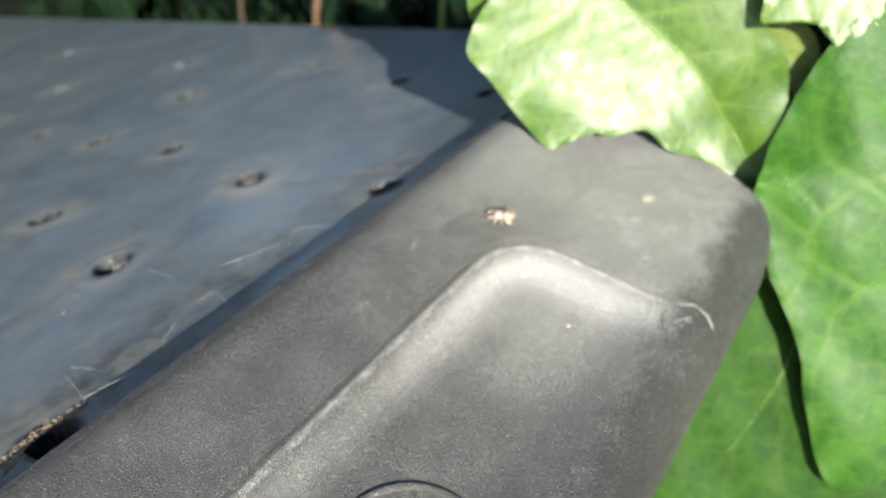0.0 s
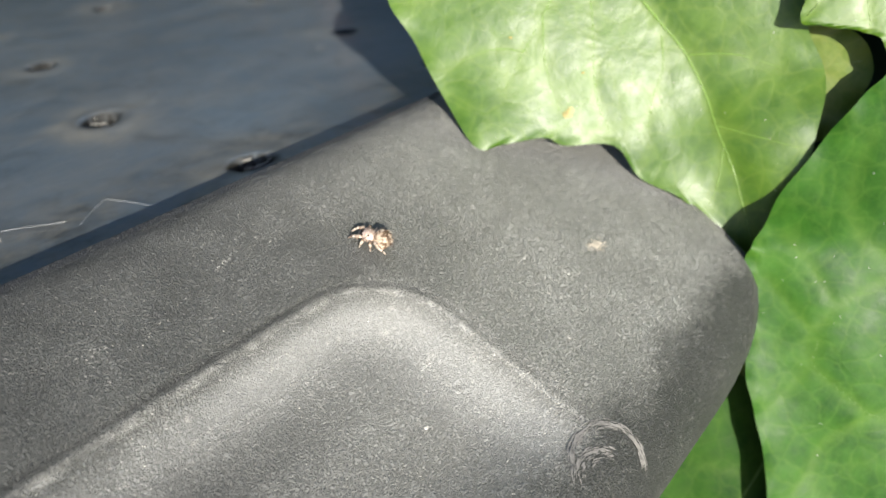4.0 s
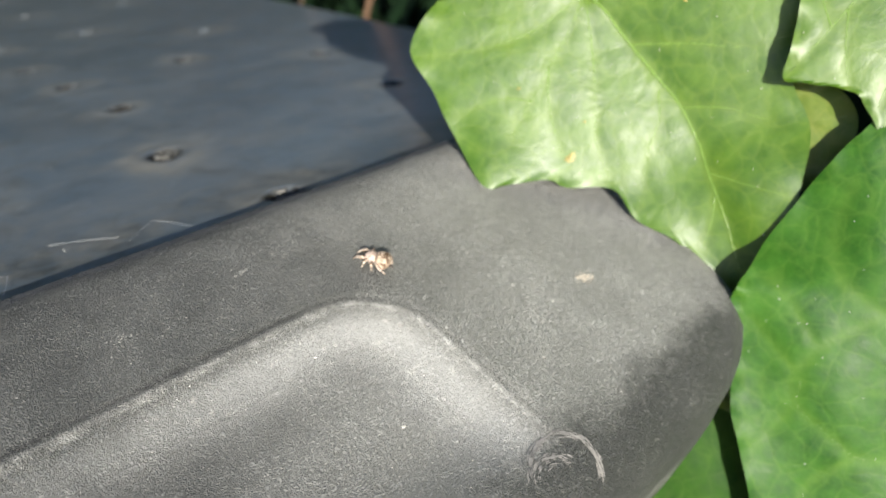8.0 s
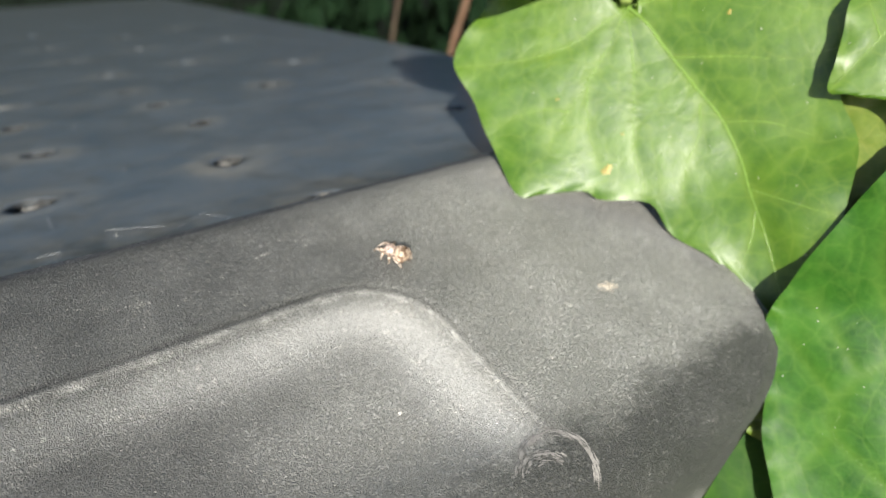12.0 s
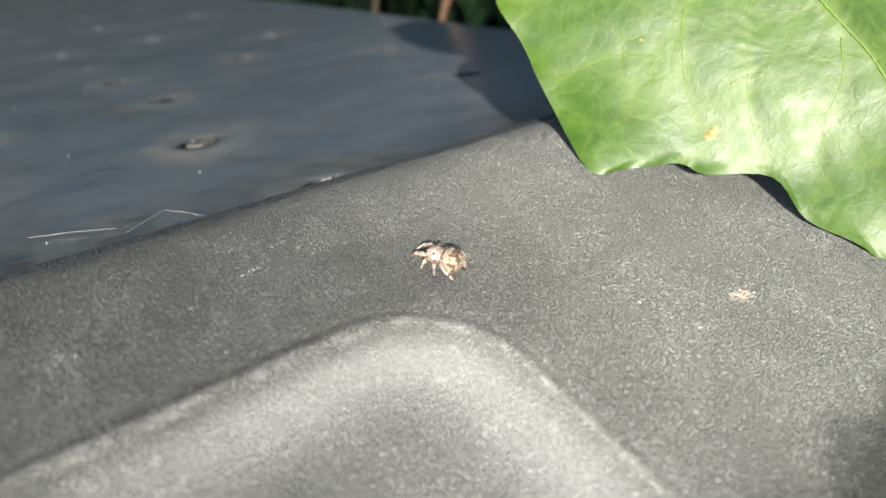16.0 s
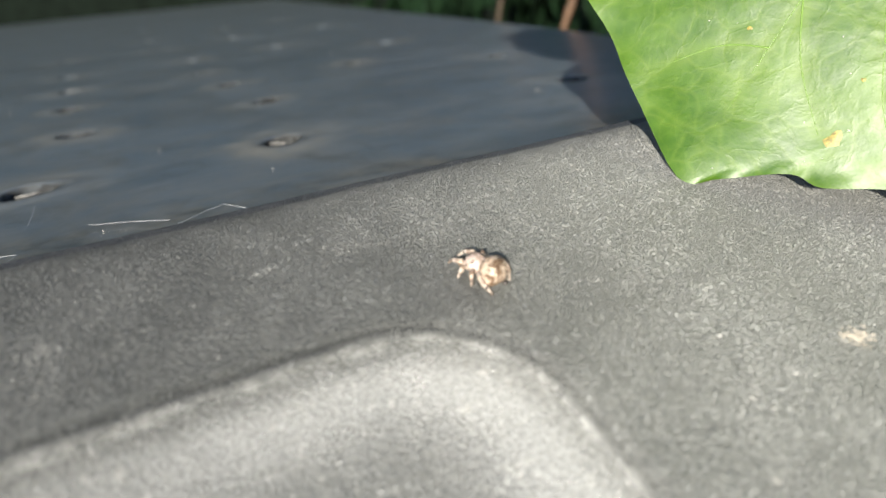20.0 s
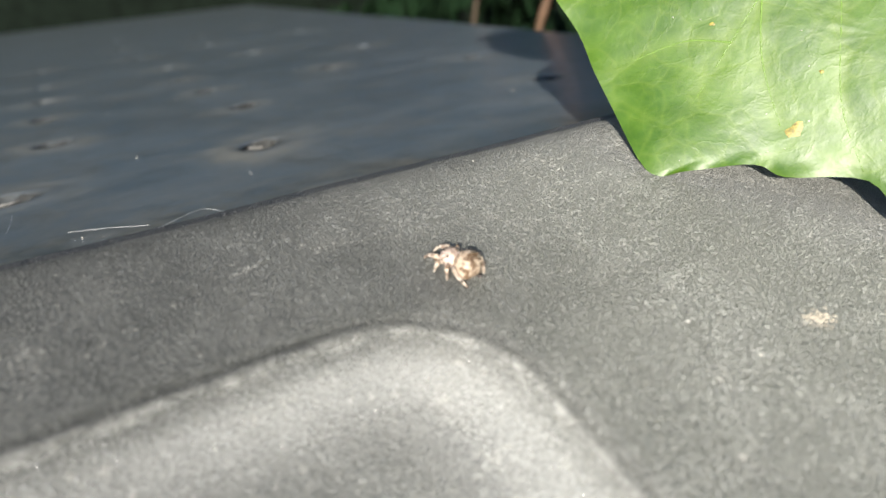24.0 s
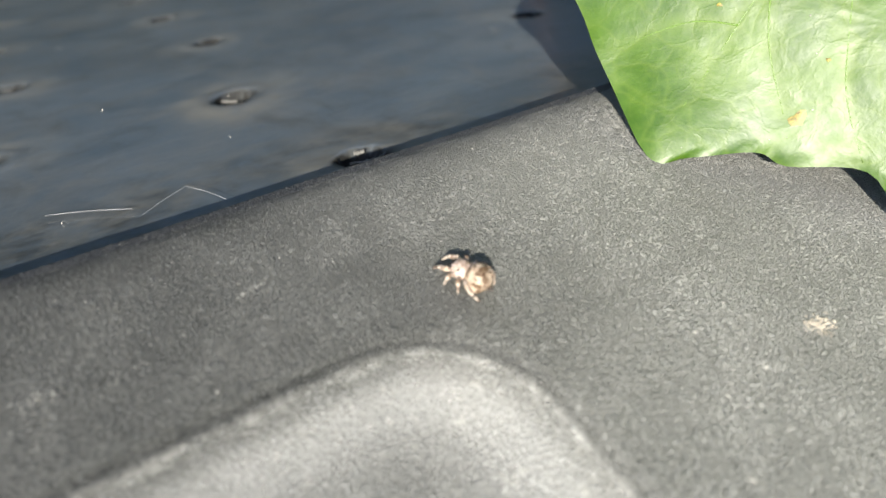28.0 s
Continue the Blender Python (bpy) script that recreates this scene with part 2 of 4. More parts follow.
# shaded copy of the leaf: very dark greens stand in for missing shade
LEAF_SHADE = leaf_material("shade_toned_ivy_leaf", (0.0042, 0.015, 0.006), (0.010, 0.026, 0.010), (0.017, 0.033, 0.011), 0.6, 0.06, 0.15)
VEIN = plain_material("pale_leaf_vein", (0.12, 0.21, 0.035), 0.34, 0.15)
VEIN_DEEP = plain_material("green_leaf_vein", (0.075, 0.150, 0.022), 0.5, 0.15)
TWIG = plain_material("dry_brown_twig", (0.10, 0.055, 0.03), 0.75, 0.35, 500)
GREEN_STEM = plain_material("green_ivy_stem", (0.16, 0.22, 0.05), 0.55, 0.25, 500)
# darker twig colour paints in the shade this stem should stand in
DARK_TWIG = plain_material("shade_toned_brown_twig", (0.045, 0.03, 0.018), 0.8, 0.35, 500)
DUST = plain_material("pale_grit", (0.50, 0.48, 0.44), 0.8, 0.25)
CHALK = plain_material("chalky_scuff", (0.30, 0.295, 0.275), 0.85, 0.35, 2200)
SILK = plain_material("white_silk", (0.55, 0.56, 0.58), 0.5, 0.1)
CREAM = plain_material("cream_droppings", (0.46, 0.40, 0.32), 0.8, 0.35, 1500)
# near-black colour keeps the sunlit backdrop walls as dark as shade
WALL = plain_material("dark_backdrop", (0.006, 0.010, 0.007), 0.95, 0.5, 60)
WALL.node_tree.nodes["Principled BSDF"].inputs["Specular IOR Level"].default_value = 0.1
SOIL = plain_material("dark_soil", (0.055, 0.042, 0.030), 0.95, 0.5, 60)
DIRT = plain_material("brown_dried_dirt", (0.15, 0.115, 0.08), 0.9, 0.5, 1200)
SPOT = plain_material("orange_leaf_spot", (0.22, 0.18, 0.035), 0.5, 0.6, 2500)


# ---------------------------------------------------------------- mesh helpers
def mesh_object(name, verts, faces, material, parent=None, label="", smooth=True, attrs=None):
    me = bpy.data.meshes.new(name)
    me.from_pydata([tuple(v) for v in verts], [], faces)
    me.update()
    if smooth:
        me.shade_smooth()
    for key, values in (attrs or {}).items():
        at = me.attributes.new(key, "FLOAT", "POINT")
        at.data.foreach_set("value", np.asarray(values, dtype=np.float32))
    me.materials.append(material)
    ob = new(name, me)
    if parent is not None:
        ob.parent = parent
    if label:
        ob["label"] = label
    return ob


def part(name, bm, material, parent, label=""):
    me = bpy.data.meshes.new(name)
    bm.to_mesh(me)
    bm.free()
    me.shade_smooth()
    me.materials.append(material)
    ob = new(name, me)
    ob.parent = parent
    if label:
        ob["label"] = label
    return ob


def grid_faces(nu, nv):
    return [(i * nv + j, (i + 1) * nv + j, (i + 1) * nv + j + 1, i * nv + j + 1) for i in range(nu - 1) for j in range(nv - 1)]


def smooth01(x):
    x = np.clip(x, 0, 1)
    return x * x * (3 - 2 * x)


def tube(points, radii, sides=8):
    """Verts and faces of a tube along points."""
    verts, faces = [], []
    pts = [Vector(p) for p in points]
    side = None
    for i, p in enumerate(pts):
        d = (pts[min(i + 1, len(pts) - 1)] - pts[max(i - 1, 0)]).normalized()
        if side is None:
            side = d.orthogonal().normalized()
        side = (side - d * side.dot(d)).normalized()
        up = d.cross(side)
        r = radii[i] if isinstance(radii, (list, tuple)) else radii
        for k in range(sides):
            a = 2 * math.pi * k / sides
            verts.append(p + (side * math.cos(a) + up * math.sin(a)) * r)
    for i in range(len(pts) - 1):
        for k in range(sides):
            a, b = i * sides + k, i * sides + (k + 1) % sides
            faces.append((a, b, b + sides, a + sides))
    faces.append(tuple(range(sides))[::-1])
    faces.append(tuple(range((len(pts) - 1) * sides, len(pts) * sides)))
    return verts, faces


def joined(pieces):
    verts, faces = [], []
    for v, f in pieces:
        n = len(verts)
        verts += v
        faces += [tuple(i + n for i in q) for q in f]
    return verts, faces


def curve_through(points, steps, closed=False):
    """Catmull-Rom through 2D or 3D points."""
    p = [np.array(q, float) for q in points]
    n = len(p)
    out = []
    for i in range(n if closed else n - 1):
        if closed:
            a, b, c, d = p[(i - 1) % n], p[i], p[(i + 1) % n], p[(i + 2) % n]
        else:
            a, b, c, d = p[max(i - 1, 0)], p[i], p[i + 1], p[min(i + 2, n - 1)]
        for k in range(steps):
            t = k / steps
            out.append(0.5 * (2 * b + (c - a) * t + (2 * a - 5 * b + 4 * c - d) * t * t + (3 * b - a - 3 * c + d) * t ** 3))
    if not closed:
        out.append(p[-1])
    return out


# ---------------------------------------------------------------- ground
ground_v = [(x, y, -0.95 + 0.02 * noise.noise((x * 3, y * 3, 0))) for x in np.linspace(-30, 30, 61) for y in np.linspace(-30, 30, 61)]
ground = mesh_object("ground", ground_v, grid_faces(61, 61), SOIL)
tagged(ground, "bare dark garden soil under the ivy", "soil", kind="structure")

# ---------------------------------------------------------------- compost bin: rim, lid panel, body
compost_bin = new("compost_bin")
tagged(compost_bin, "weathered black plastic compost bin with a perforated lid", "compost bin")

SLOPE, DROP = -0.355, -8.0          # lid panel falls away behind the rim


def panel_z(x, y):
    """Height of the lid sheet (mm): a slope that eases up a little towards the rim."""
    return DROP + SLOPE * y + 1.6 * np.exp(-((y - 6.0) / 14.0) ** 2)


def recess(x, y):
    """Depth of the moulded hollow in the rim, and the little crease round its edge (mm)."""
    # signed distance to the rounded corner region x < -32, y < -19, corner radius 11
    r = 11.0
    qx, qy = x + 32 + r, y + 19.6 + r
    d = -(np.hypot(np.maximum(qx, 0), np.maximum(qy, 0)) + np.minimum(np.maximum(qx, qy), 0) - r)
    fade = smooth01((y + 54) / 14) * smooth01((x + 215) / 10)
    wall = 1 - (1 - np.clip(d / 9.0, 0, 1)) ** 2.6
    crease = -0.34 * np.exp(-((d + 0.55) / 0.38) ** 2)
    return (-3.9 * wall + crease * smooth01((-x - 30) / 4 + 1)) * fade


def swell(x, y):
    """Long slow unevenness of a moulded part left out in the sun (mm)."""
    return 0.10 * np.sin(x * 0.045 + 0.6) * np.sin(y * 0.11) + 0.05 * np.sin(x * 0.17 + y * 0.13)


ROLL_Y, ROLL_R = -5.8, 13.0                        # where the rim's top begins to roll over towards the lid


def build_rim():
    prof = [(4.2, -40.0), (4.2, -24.0), (4.2, -12.0), (4.2, -5.5), (4.1, -3.9), (3.95, -3.35), (3.7, -3.1), (3.2, -2.98), (2.7, -2.88)]
    prof += [(ROLL_Y + ROLL_R * math.sin(a), -ROLL_R + ROLL_R * math.cos(a)) for a in np.linspace(radians(37.5), 0.0, 40)]
    prof += [(y, 0.0) for y in np.arange(-6.2, -49.0, -0.4)]
    prof += [(-49.0 - 10.0 * math.sin(a), -10.0 + 10.0 * math.cos(a)) for a in np.linspace(0.0, math.pi / 2, 22)]
    prof += [(-59.0, -14.0), (-58.6, -22.0), (-58.0, -34.0), (-55.0, -34.0), (-54.5, -16.0), (-30.0, -12.0), (-4.0, -14.0), (1.5, -40.0), (4.2, -40.0)]
    prof = np.array(prof)
    xs = np.concatenate([np.arange(-540, -130, 5.0), np.arange(-130, 14, 0.4), np.arange(14, 44, 3.0), [44, 46, 47.2, 47.8]])
    X, S = np.meshgrid(xs, np.arange(len(prof)), indexing="ij")
    Y, Z = prof[S, 0].copy(), prof[S, 1].copy()
    top = (Z > -9.9) & (Y < 8.0)
    Z = Z + np.where(top, recess(X, Y), 0.0)
    Z += np.where(top, swell(X, Y), 0.0)
    # the far end is cut off in a rounded slant
    reach = np.interp(Y, [-60, -58.6, -58, -57, -56, -53.5, -51, -45, -35, -10, 10], [-7, -3, 0.5, 3.2, 5.2, 8.5, 10.8, 13.5, 20, 34, 42])
    X = np.where(X > -25, -25 + (X + 25) * (reach + 25) / 72.8, X)
    Z -= smooth01((X - reach + 4) / 4) * 1.4
    qx, qy = X + 43.0, Y + 30.6
    inside = -(np.hypot(np.maximum(qx, 0), np.maximum(qy, 0)) + np.minimum(np.maximum(qx, qy), 0) - 11.0)
    corner = smooth01((X + 75) / 30)
    # wear mask; its paler wall and corner also paint in the sunlit sheen
    worn = smooth01(inside / 2.5) * (0.02 + 0.04 * corner + (0.20 + 0.28 * corner) * (1 - smooth01((inside - 3.5) / (5.0 + 3.5 * corner)))) * smooth01((Y + 54) / 6) * (Z > -12)
    # mask for that painted glint along the hollow's edge
    edge = np.exp(-((inside - 0.4) / 0.24) ** 2) * (0.5 + 0.3 * np.sin(X * 0.9) * np.sin(Y * 1.3)) * smooth01((Y + 50) / 6) * (Z > -12)
    polish = smooth01(inside / 0.8) * (1 - smooth01((inside - 3.5) / 4.0)) * smooth01((Y + 50) / 6) * (Z > -12)
    # chalk patches, plus a left-to-right rise standing in for the light's fall-off
    chalky = smooth01((X + 66) / 60) * smooth01((Y + 58) / 14) * 0.85 + 0.45 * np.exp(-((X + 12) / 13) ** 2 - ((Y + 11) / 8) ** 2) + 0.95 * np.exp(-((X + 6) / 20) ** 2 - ((Y + 36) / 13) ** 2) + 0.15 * np.exp(-((X + 14) / 9) ** 2 - ((Y + 34) / 6) ** 2)
    # dirt on the outer roll, and darker towards the cut end
    grime_and_shade = smooth01((-Y - 45.5) / 9.0) * (Z > -20) + 0.2 * np.exp(-((X - reach + 5.0) / 6.0) ** 2)
    # the groove's shadow beside the hollow, painted in as dark colour
    grime_and_shade = np.maximum(grime_and_shade, np.exp(-((inside + 0.6) / 0.42) ** 2) * 0.8 * smooth01((-X - 28) / 25) * (Y > -48))
    chalky = chalky + (0.42 * smooth01((X + 95) / 60) - 0.06) * smooth01(inside / 4.0) + 0.45 * smooth01((X + 75) / 35) * smooth01((-Y - 24) / 10)
    # mask for the painted dark strip along the lip
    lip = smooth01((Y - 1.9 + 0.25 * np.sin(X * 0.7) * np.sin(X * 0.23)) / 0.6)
    v = np.stack([X, Y, Z], -1).reshape(-1, 3) * MM
    n = len(prof)
    faces = grid_faces(len(xs), n)
    faces.append(tuple((len(xs) - 1) * n + k for k in range(n)))
    faces.append(tuple(range(n))[::-1])
    return mesh_object("rim", v, faces, RUBBER, compost_bin, "scuffed black rim with a shallow moulded hollow", attrs={"grime_and_shade": grime_and_shade.ravel(), "worn": worn.ravel(), "edge": edge.ravel(), "polish": polish.ravel(), "chalky": chalky.ravel(), "lip": lip.ravel()})


rim = build_rim()

# drain holes in the lid panel: x, y, radius, size of the dusty ring
HOLES = [(-24.6, 54.5, 3.6, 11.5), (-64.5, 53.0, 4.0, 11.5), (-23.0, 14.6, 3.4, 8.5), (44.0, 60.5, 3.0, 9.5), (61.0, 113.0, 3.2, 13.0),
         (29.0, 147.0, 3.4, 11.0), (-13.5, 100.5, 3.4, 9.0), (-12.2, 140.5, 3.4, 9.5), (-11.2, 180.0, 3.2, 10.0), (-55.0, 97.5, 3.6, 10.0),
         (-54.8, 139.0, 3.4, 9.0), (36.0, 250.0, 3.6, 13.0), (-4.0, 236.0, 3.4, 12.0), (67.0, 200.0, 3.4, 14.0), (96.0, 345.0, 4.0, 16.0),
         (-3.0, 318.0, 3.6, 13.0), (42.0, 345.0, 3.6, 14.0), (3.0, 410.0, 4.0, 15.0), (62.0, 450.0, 4.0, 16.0), (110.0, 480.0, 4.0, 17.0),
         (-52.0, 182.0, 3.4, 10.0), (-50.0, 232.0, 3.4, 11.0), (-95.0, 97.0, 3.6, 10.0), (-100.5, 12.3, 4.2, 9.0), (-104.0, 54.0, 3.8, 11.0),
         (-95.0, 140.0, 3.6, 10.0), (-92.0, 186.0, 3.6, 10.0), (34.5, 24.2, 3.0, 7.0), (-46.0, 318.0, 3.8, 13.0), (20.0, 560.0, 4.2, 16.0)]


def panel_edge(y):
    return 82.0 + 0.23 * y


def build_panel():
    ys = np.concatenate([np.arange(-6, 0, 3.0), np.arange(0, 165, 0.9), np.arange(165, 260, 1.6), np.arange(260, 500, 3.2), np.arange(500, 1521, 20.0)])
    us = np.concatenate([np.arange(-540, -120, 7.0), np.arange(-120, 92, 0.9), np.arange(92, 106.1, 1.5)])
    U, Y = np.meshgrid(us, ys, indexing="ij")
    # stretch the right-hand strip out to the slanting edge
    f = smooth01((U + 20) / 120)
    X = U + f * (panel_edge(Y) - 106.0 + 12.0)
    Z = panel_z(X, Y)
    over = np.maximum(0, X - panel_edge(Y))
    Z -= 12.0 - np.sqrt(np.maximum(0.0, 144.0 - np.minimum(over, 12.0) ** 2))
    Z += 0.2 * np.sin(X * 0.021 + 1.0) * np.sin(Y * 0.017) + 0.04 * np.sin(X * 0.09 + Y * 0.05)
    dust, stain_and_shade = np.zeros_like(X), np.zeros_like(X)
    for k, (hx, hy, r, ring) in enumerate(HOLES):
        rnd = random.Random(k)
        ang = np.arctan2(Y - hy, X - hx)
        wob = 1 + 0.10 * np.sin(2 * ang + k) + 0.07 * np.sin(3 * ang + 2 * k)
        d = np.hypot(X - hx, Y - hy) / wob
        Z += -9.0 * (1 - smooth01((d - r * 0.86 + 0.9) / 0.9)) * (1 - (0.8 if ring < 12 and k > 2 else 0.0) * np.exp(-((X - hx - 0.3) / 0.8) ** 2))
        Z += (0.22 if ring > 11 else 0.10) * np.exp(-((d - r - 1.6) / 1.3) ** 2)
        Z -= 0.10 * np.exp(-(d / (ring * 0.5)) ** 2)
        reach = ring * (1.0 + 0.16 * np.sin(ang * 2 + 1.3 * k) + 0.1 * np.sin(5 * ang + k))
        dust = np.maximum(dust, np.exp(-((d - ring * 0.62) / (reach * 0.38)) ** 2) * (0.55 + 0.3 * rnd.random()))
        # the hole's own dark depth, painted over its walls and floor
        stain_and_shade = np.maximum(stain_and_shade, np.exp(-(d / (r * 1.12)) ** 10))
        # fainter stain round the hole
        stain_and_shade = np.maximum(stain_and_shade, (0.5 if k < 3 else 0.3) * np.exp(-(d / (ring * 0.48)) ** 2))
    # grime swept along the foot of the rim
    foot = 0.8 * np.exp(-((Y - 15.0) / 13.0) ** 4)
    stain_and_shade = np.clip(stain_and_shade, 0, 1)
    v = np.stack([X, Y, Z], -1).reshape(-1, 3) * MM
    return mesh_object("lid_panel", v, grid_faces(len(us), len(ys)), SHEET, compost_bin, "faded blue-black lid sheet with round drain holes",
                       attrs={"dust": dust.ravel(), "stain_and_shade": stain_and_shade.ravel(), "foot": foot.ravel()})


lid_panel = build_panel()


def torn_burr(hx, hy, r, first, last, seed):
    """Ragged pale lip of torn plastic standing at the edge of a drain hole."""
    rnd = random.Random(seed)
    verts, faces, n = [], [], 22
    for i in range(n):
        a = radians(first + (last - first) * i / (n - 1))
        t = math.sin(math.pi * i / (n - 1))
        w = (0.10 + 0.32 * t) * rnd.uniform(0.3, 1.4)
        for rr, h in ((r - 0.1, 0.10), (r - 0.1 - 0.5 * w, 0.25 + 0.35 * w * rnd.uniform(0.4, 1.4)), (r - 0.1 - w, -0.2)):
            x, y = hx + rr * math.cos(a), hy + rr * math.sin(a)
            verts.append(Vector((x, y, panel_z(x, y) + h)) * MM)
    for i in range(n - 1):
        for k in range(2):
            faces.append((i * 3 + k, i * 3 + k + 1, i * 3 + k + 4, i * 3 + k + 3))
    mesh_object("torn_burr", verts, faces, BURR, lid_panel, "pale torn plastic at a hole's edge")


for hx, hy, r, first, last, seed in ((-24.6, 54.5, 2.6, 190, 260, 1), (-64.5, 53.0, 3.4, 240, 310, 3), (-23.0, 14.6, 3.0, 210, 320, 4), (-23.0, 14.6, 1.8, 50, 100, 5)):
    torn_burr(hx, hy, r, first, last, seed)


def caked_dirt(hx, hy, seed):
    """Brown crumbs of dried dirt caked along the far side of a drain hole."""
    rnd = random.Random(seed)
    pieces = []
    for i in range(170):
        a = radians(rnd.uniform(20, 200))
        r = rnd.uniform(2.6, 5.2)
        x, y = hx + r * 1.5 * math.cos(a), hy + r * 0.7 * math.sin(a)
        k = rnd.uniform(0.12, 0.42)
        bm = bmesh.new()
        bmesh.ops.create_icosphere(bm, subdivisions=1, radius=1.0)
        vs = [Vector((x + q.co.x * k * rnd.uniform(0.7, 1.3), y + q.co.y * k * rnd.uniform(0.7, 1.3), panel_z(x, y) + 0.1 + q.co.z * k * rnd.uniform(0.5, 0.9))) * MM for q in bm.verts]
        pieces.append((vs, [tuple(v.index for v in f.verts) for f in bm.faces]))
        bm.free()
    mesh_object("caked_dirt", *joined(pieces), DIRT, lid_panel, "brown dried dirt caked round a hole", smooth=False)


caked_dirt(-100.5, 12.3, 61)


def bin_body():
    """Tapering outer walls of the bin below the lid, with a turned-in top edge."""
    top = [(-540, -52), (40, -52), (panel_edge(0) + 6, 0), (panel_edge(1515) + 6, 1515), (-540, 1515)]
    verts, faces = [], []
    for inset, depth in ((6, 16), (6, 40), (-6, 900), (-3, 900), (9, 42), (9, 20)):
        for x, y in top:
            cx, cy = x + (70 - x) * inset / 400, y + (700 - y) * inset / 400
            z = (panel_z(cx, cy) - depth) if depth < 100 else -depth
            verts.append((cx * MM, cy * MM, z * MM))
    n = len(top)
    for i in range(5):
        for k in range(n):
            faces.append((i * n + k, i * n + (k + 1) % n, (i + 1) * n + (k + 1) % n, (i + 1) * n + k))
    return mesh_object("bin_wall", verts, faces, RUBBER_PLAIN, compost_bin, smooth=False)


bin_body()


def ring_mesh(cx, cy, radius, thick, normal, lift=0.0, height=0.5):
    """A low moulded ring standing on the rim."""
    n = Vector(normal).normalized()
    u = n.cross(Vector((0, 1, 0))).normalized()
    w = n.cross(u)
    verts, faces, N, K = [], [], 64, 8
    base = Vector((cx, cy, lift))
    for i in range(N):
        a = 2 * math.pi * i / N
        out = u * math.cos(a) + w * math.sin(a)
        for k in range(K):
            b = 2 * math.pi * k / K
            verts.append((base + out * (radius + thick * math.cos(b)) + n * height * math.sin(b)) * MM)
    for i in range(N):
        for k in range(K):
            faces.append((i * K + k, ((i + 1) % N) * K + k, ((i + 1) % N) * K + (k + 1) % K, i * K + (k + 1) % K))
    return verts, faces


def dome_mesh(cx, cy, radius, height, normal, lift=0.0):
    n = Vector(normal).normalized()
    u = n.cross(Vector((0, 1, 0))).normalized()
    w = n.cross(u)
    verts, faces, N, K = [], [], 40, 8
    base = Vector((cx, cy, lift))
    for k in range(K):
        r = radius * (1 - k / (K - 1)) + 0.02
        h = height * math.sqrt(max(0, 1 - (r / (radius + 0.02)) ** 2))
        for i in range(N):
            a = 2 * math.pi * i / N
            verts.append((base + (u * math.cos(a) + w * math.sin(a)) * r + n * h) * MM)
    for k in range(K - 1):
        for i in range(N):
            faces.append((k * N + i, k * N + (i + 1) % N, (k + 1) * N + (i + 1) % N, (k + 1) * N + i))
    faces.append(tuple((K - 1) * N + i for i in range(N)))
    return verts, faces


# small worn ring on the rolled edge and the larger double ring in the hollow
def rim_top(y):
    """Height of the rim's skin over its rolled edge (mm)."""
    if y > ROLL_Y:
        return -ROLL_R + math.sqrt(max(0.0, ROLL_R ** 2 - (y - ROLL_Y) ** 2))
    return 0.0 if y > -49 else -10 + math.sqrt(max(0.0, 100 - (y + 49) ** 2))


def rim_skin(x, y):
    """Height of the rim's skin with its hollow and unevenness (mm)."""
    return rim_top(y) + float(recess(np.array(x), np.array(y))) + float(swell(x, y))


def worn_bows():
    """Scratched bows of an old moulded ring: rows of short flat pale shavings."""
    rnd = random.Random(77)

    def shavings(cx, cy, radius, first, last, count, width, spread):
        pieces = []
        for i in range(count):
            a = radians(rnd.uniform(first, last))
            r = radius + rnd.gauss(0, spread)
            w = width * rnd.uniform(0.5, 1.3)
            da = rnd.uniform(0.05, 0.20)
            ring = []
            for k, q in ((-1, 0.2), (-0.4, 1.0), (0.4, 0.9), (1, 0.2)):
                for sgn in (-1, 1):
                    rr = r + sgn * w * q
                    x, y = cx + rr * math.cos(a + da * k), cy + rr * math.sin(a + da * k)
                    ring.append(Vector((x, y, rim_skin(x, y) + 0.07 + 0.03 * q)) * MM)
            pieces.append((ring, [(2 * k, 2 * k + 1, 2 * k + 3, 2 * k + 2) for k in range(3)]))
        return joined(pieces)

    mesh_object("small_ring", *shavings(-34.2, -53.6, 4.5, -28, 130, 120, 0.06, 0.24), WORN, rim, "broken pale bow of a worn ring", smooth=False)
    mesh_object("inner_mark", *shavings(-36.0, -54.0, 3.2, 25, 138, 80, 0.06, 0.40), WORN, rim, "pale rubbed mark inside the ring", smooth=False)


worn_bows()
mesh_object("outer_ring", *ring_mesh(-88.0, -39.5, 9.4, 0.55, (0, 0, 1), -3.9, 0.55), RUBBER, rim, "moulded ring")
mesh_object("inner_ring", *ring_mesh(-88.0, -39.5, 6.6, 0.55, (0, 0, 1), -3.9, 0.6), RUBBER, rim, "moulded ring")
mesh_object("centre_stud", *dome_mesh(-88.0, -39.5, 4.6, 0.8, (0, 0, 1), -3.9), RUBBER, rim)


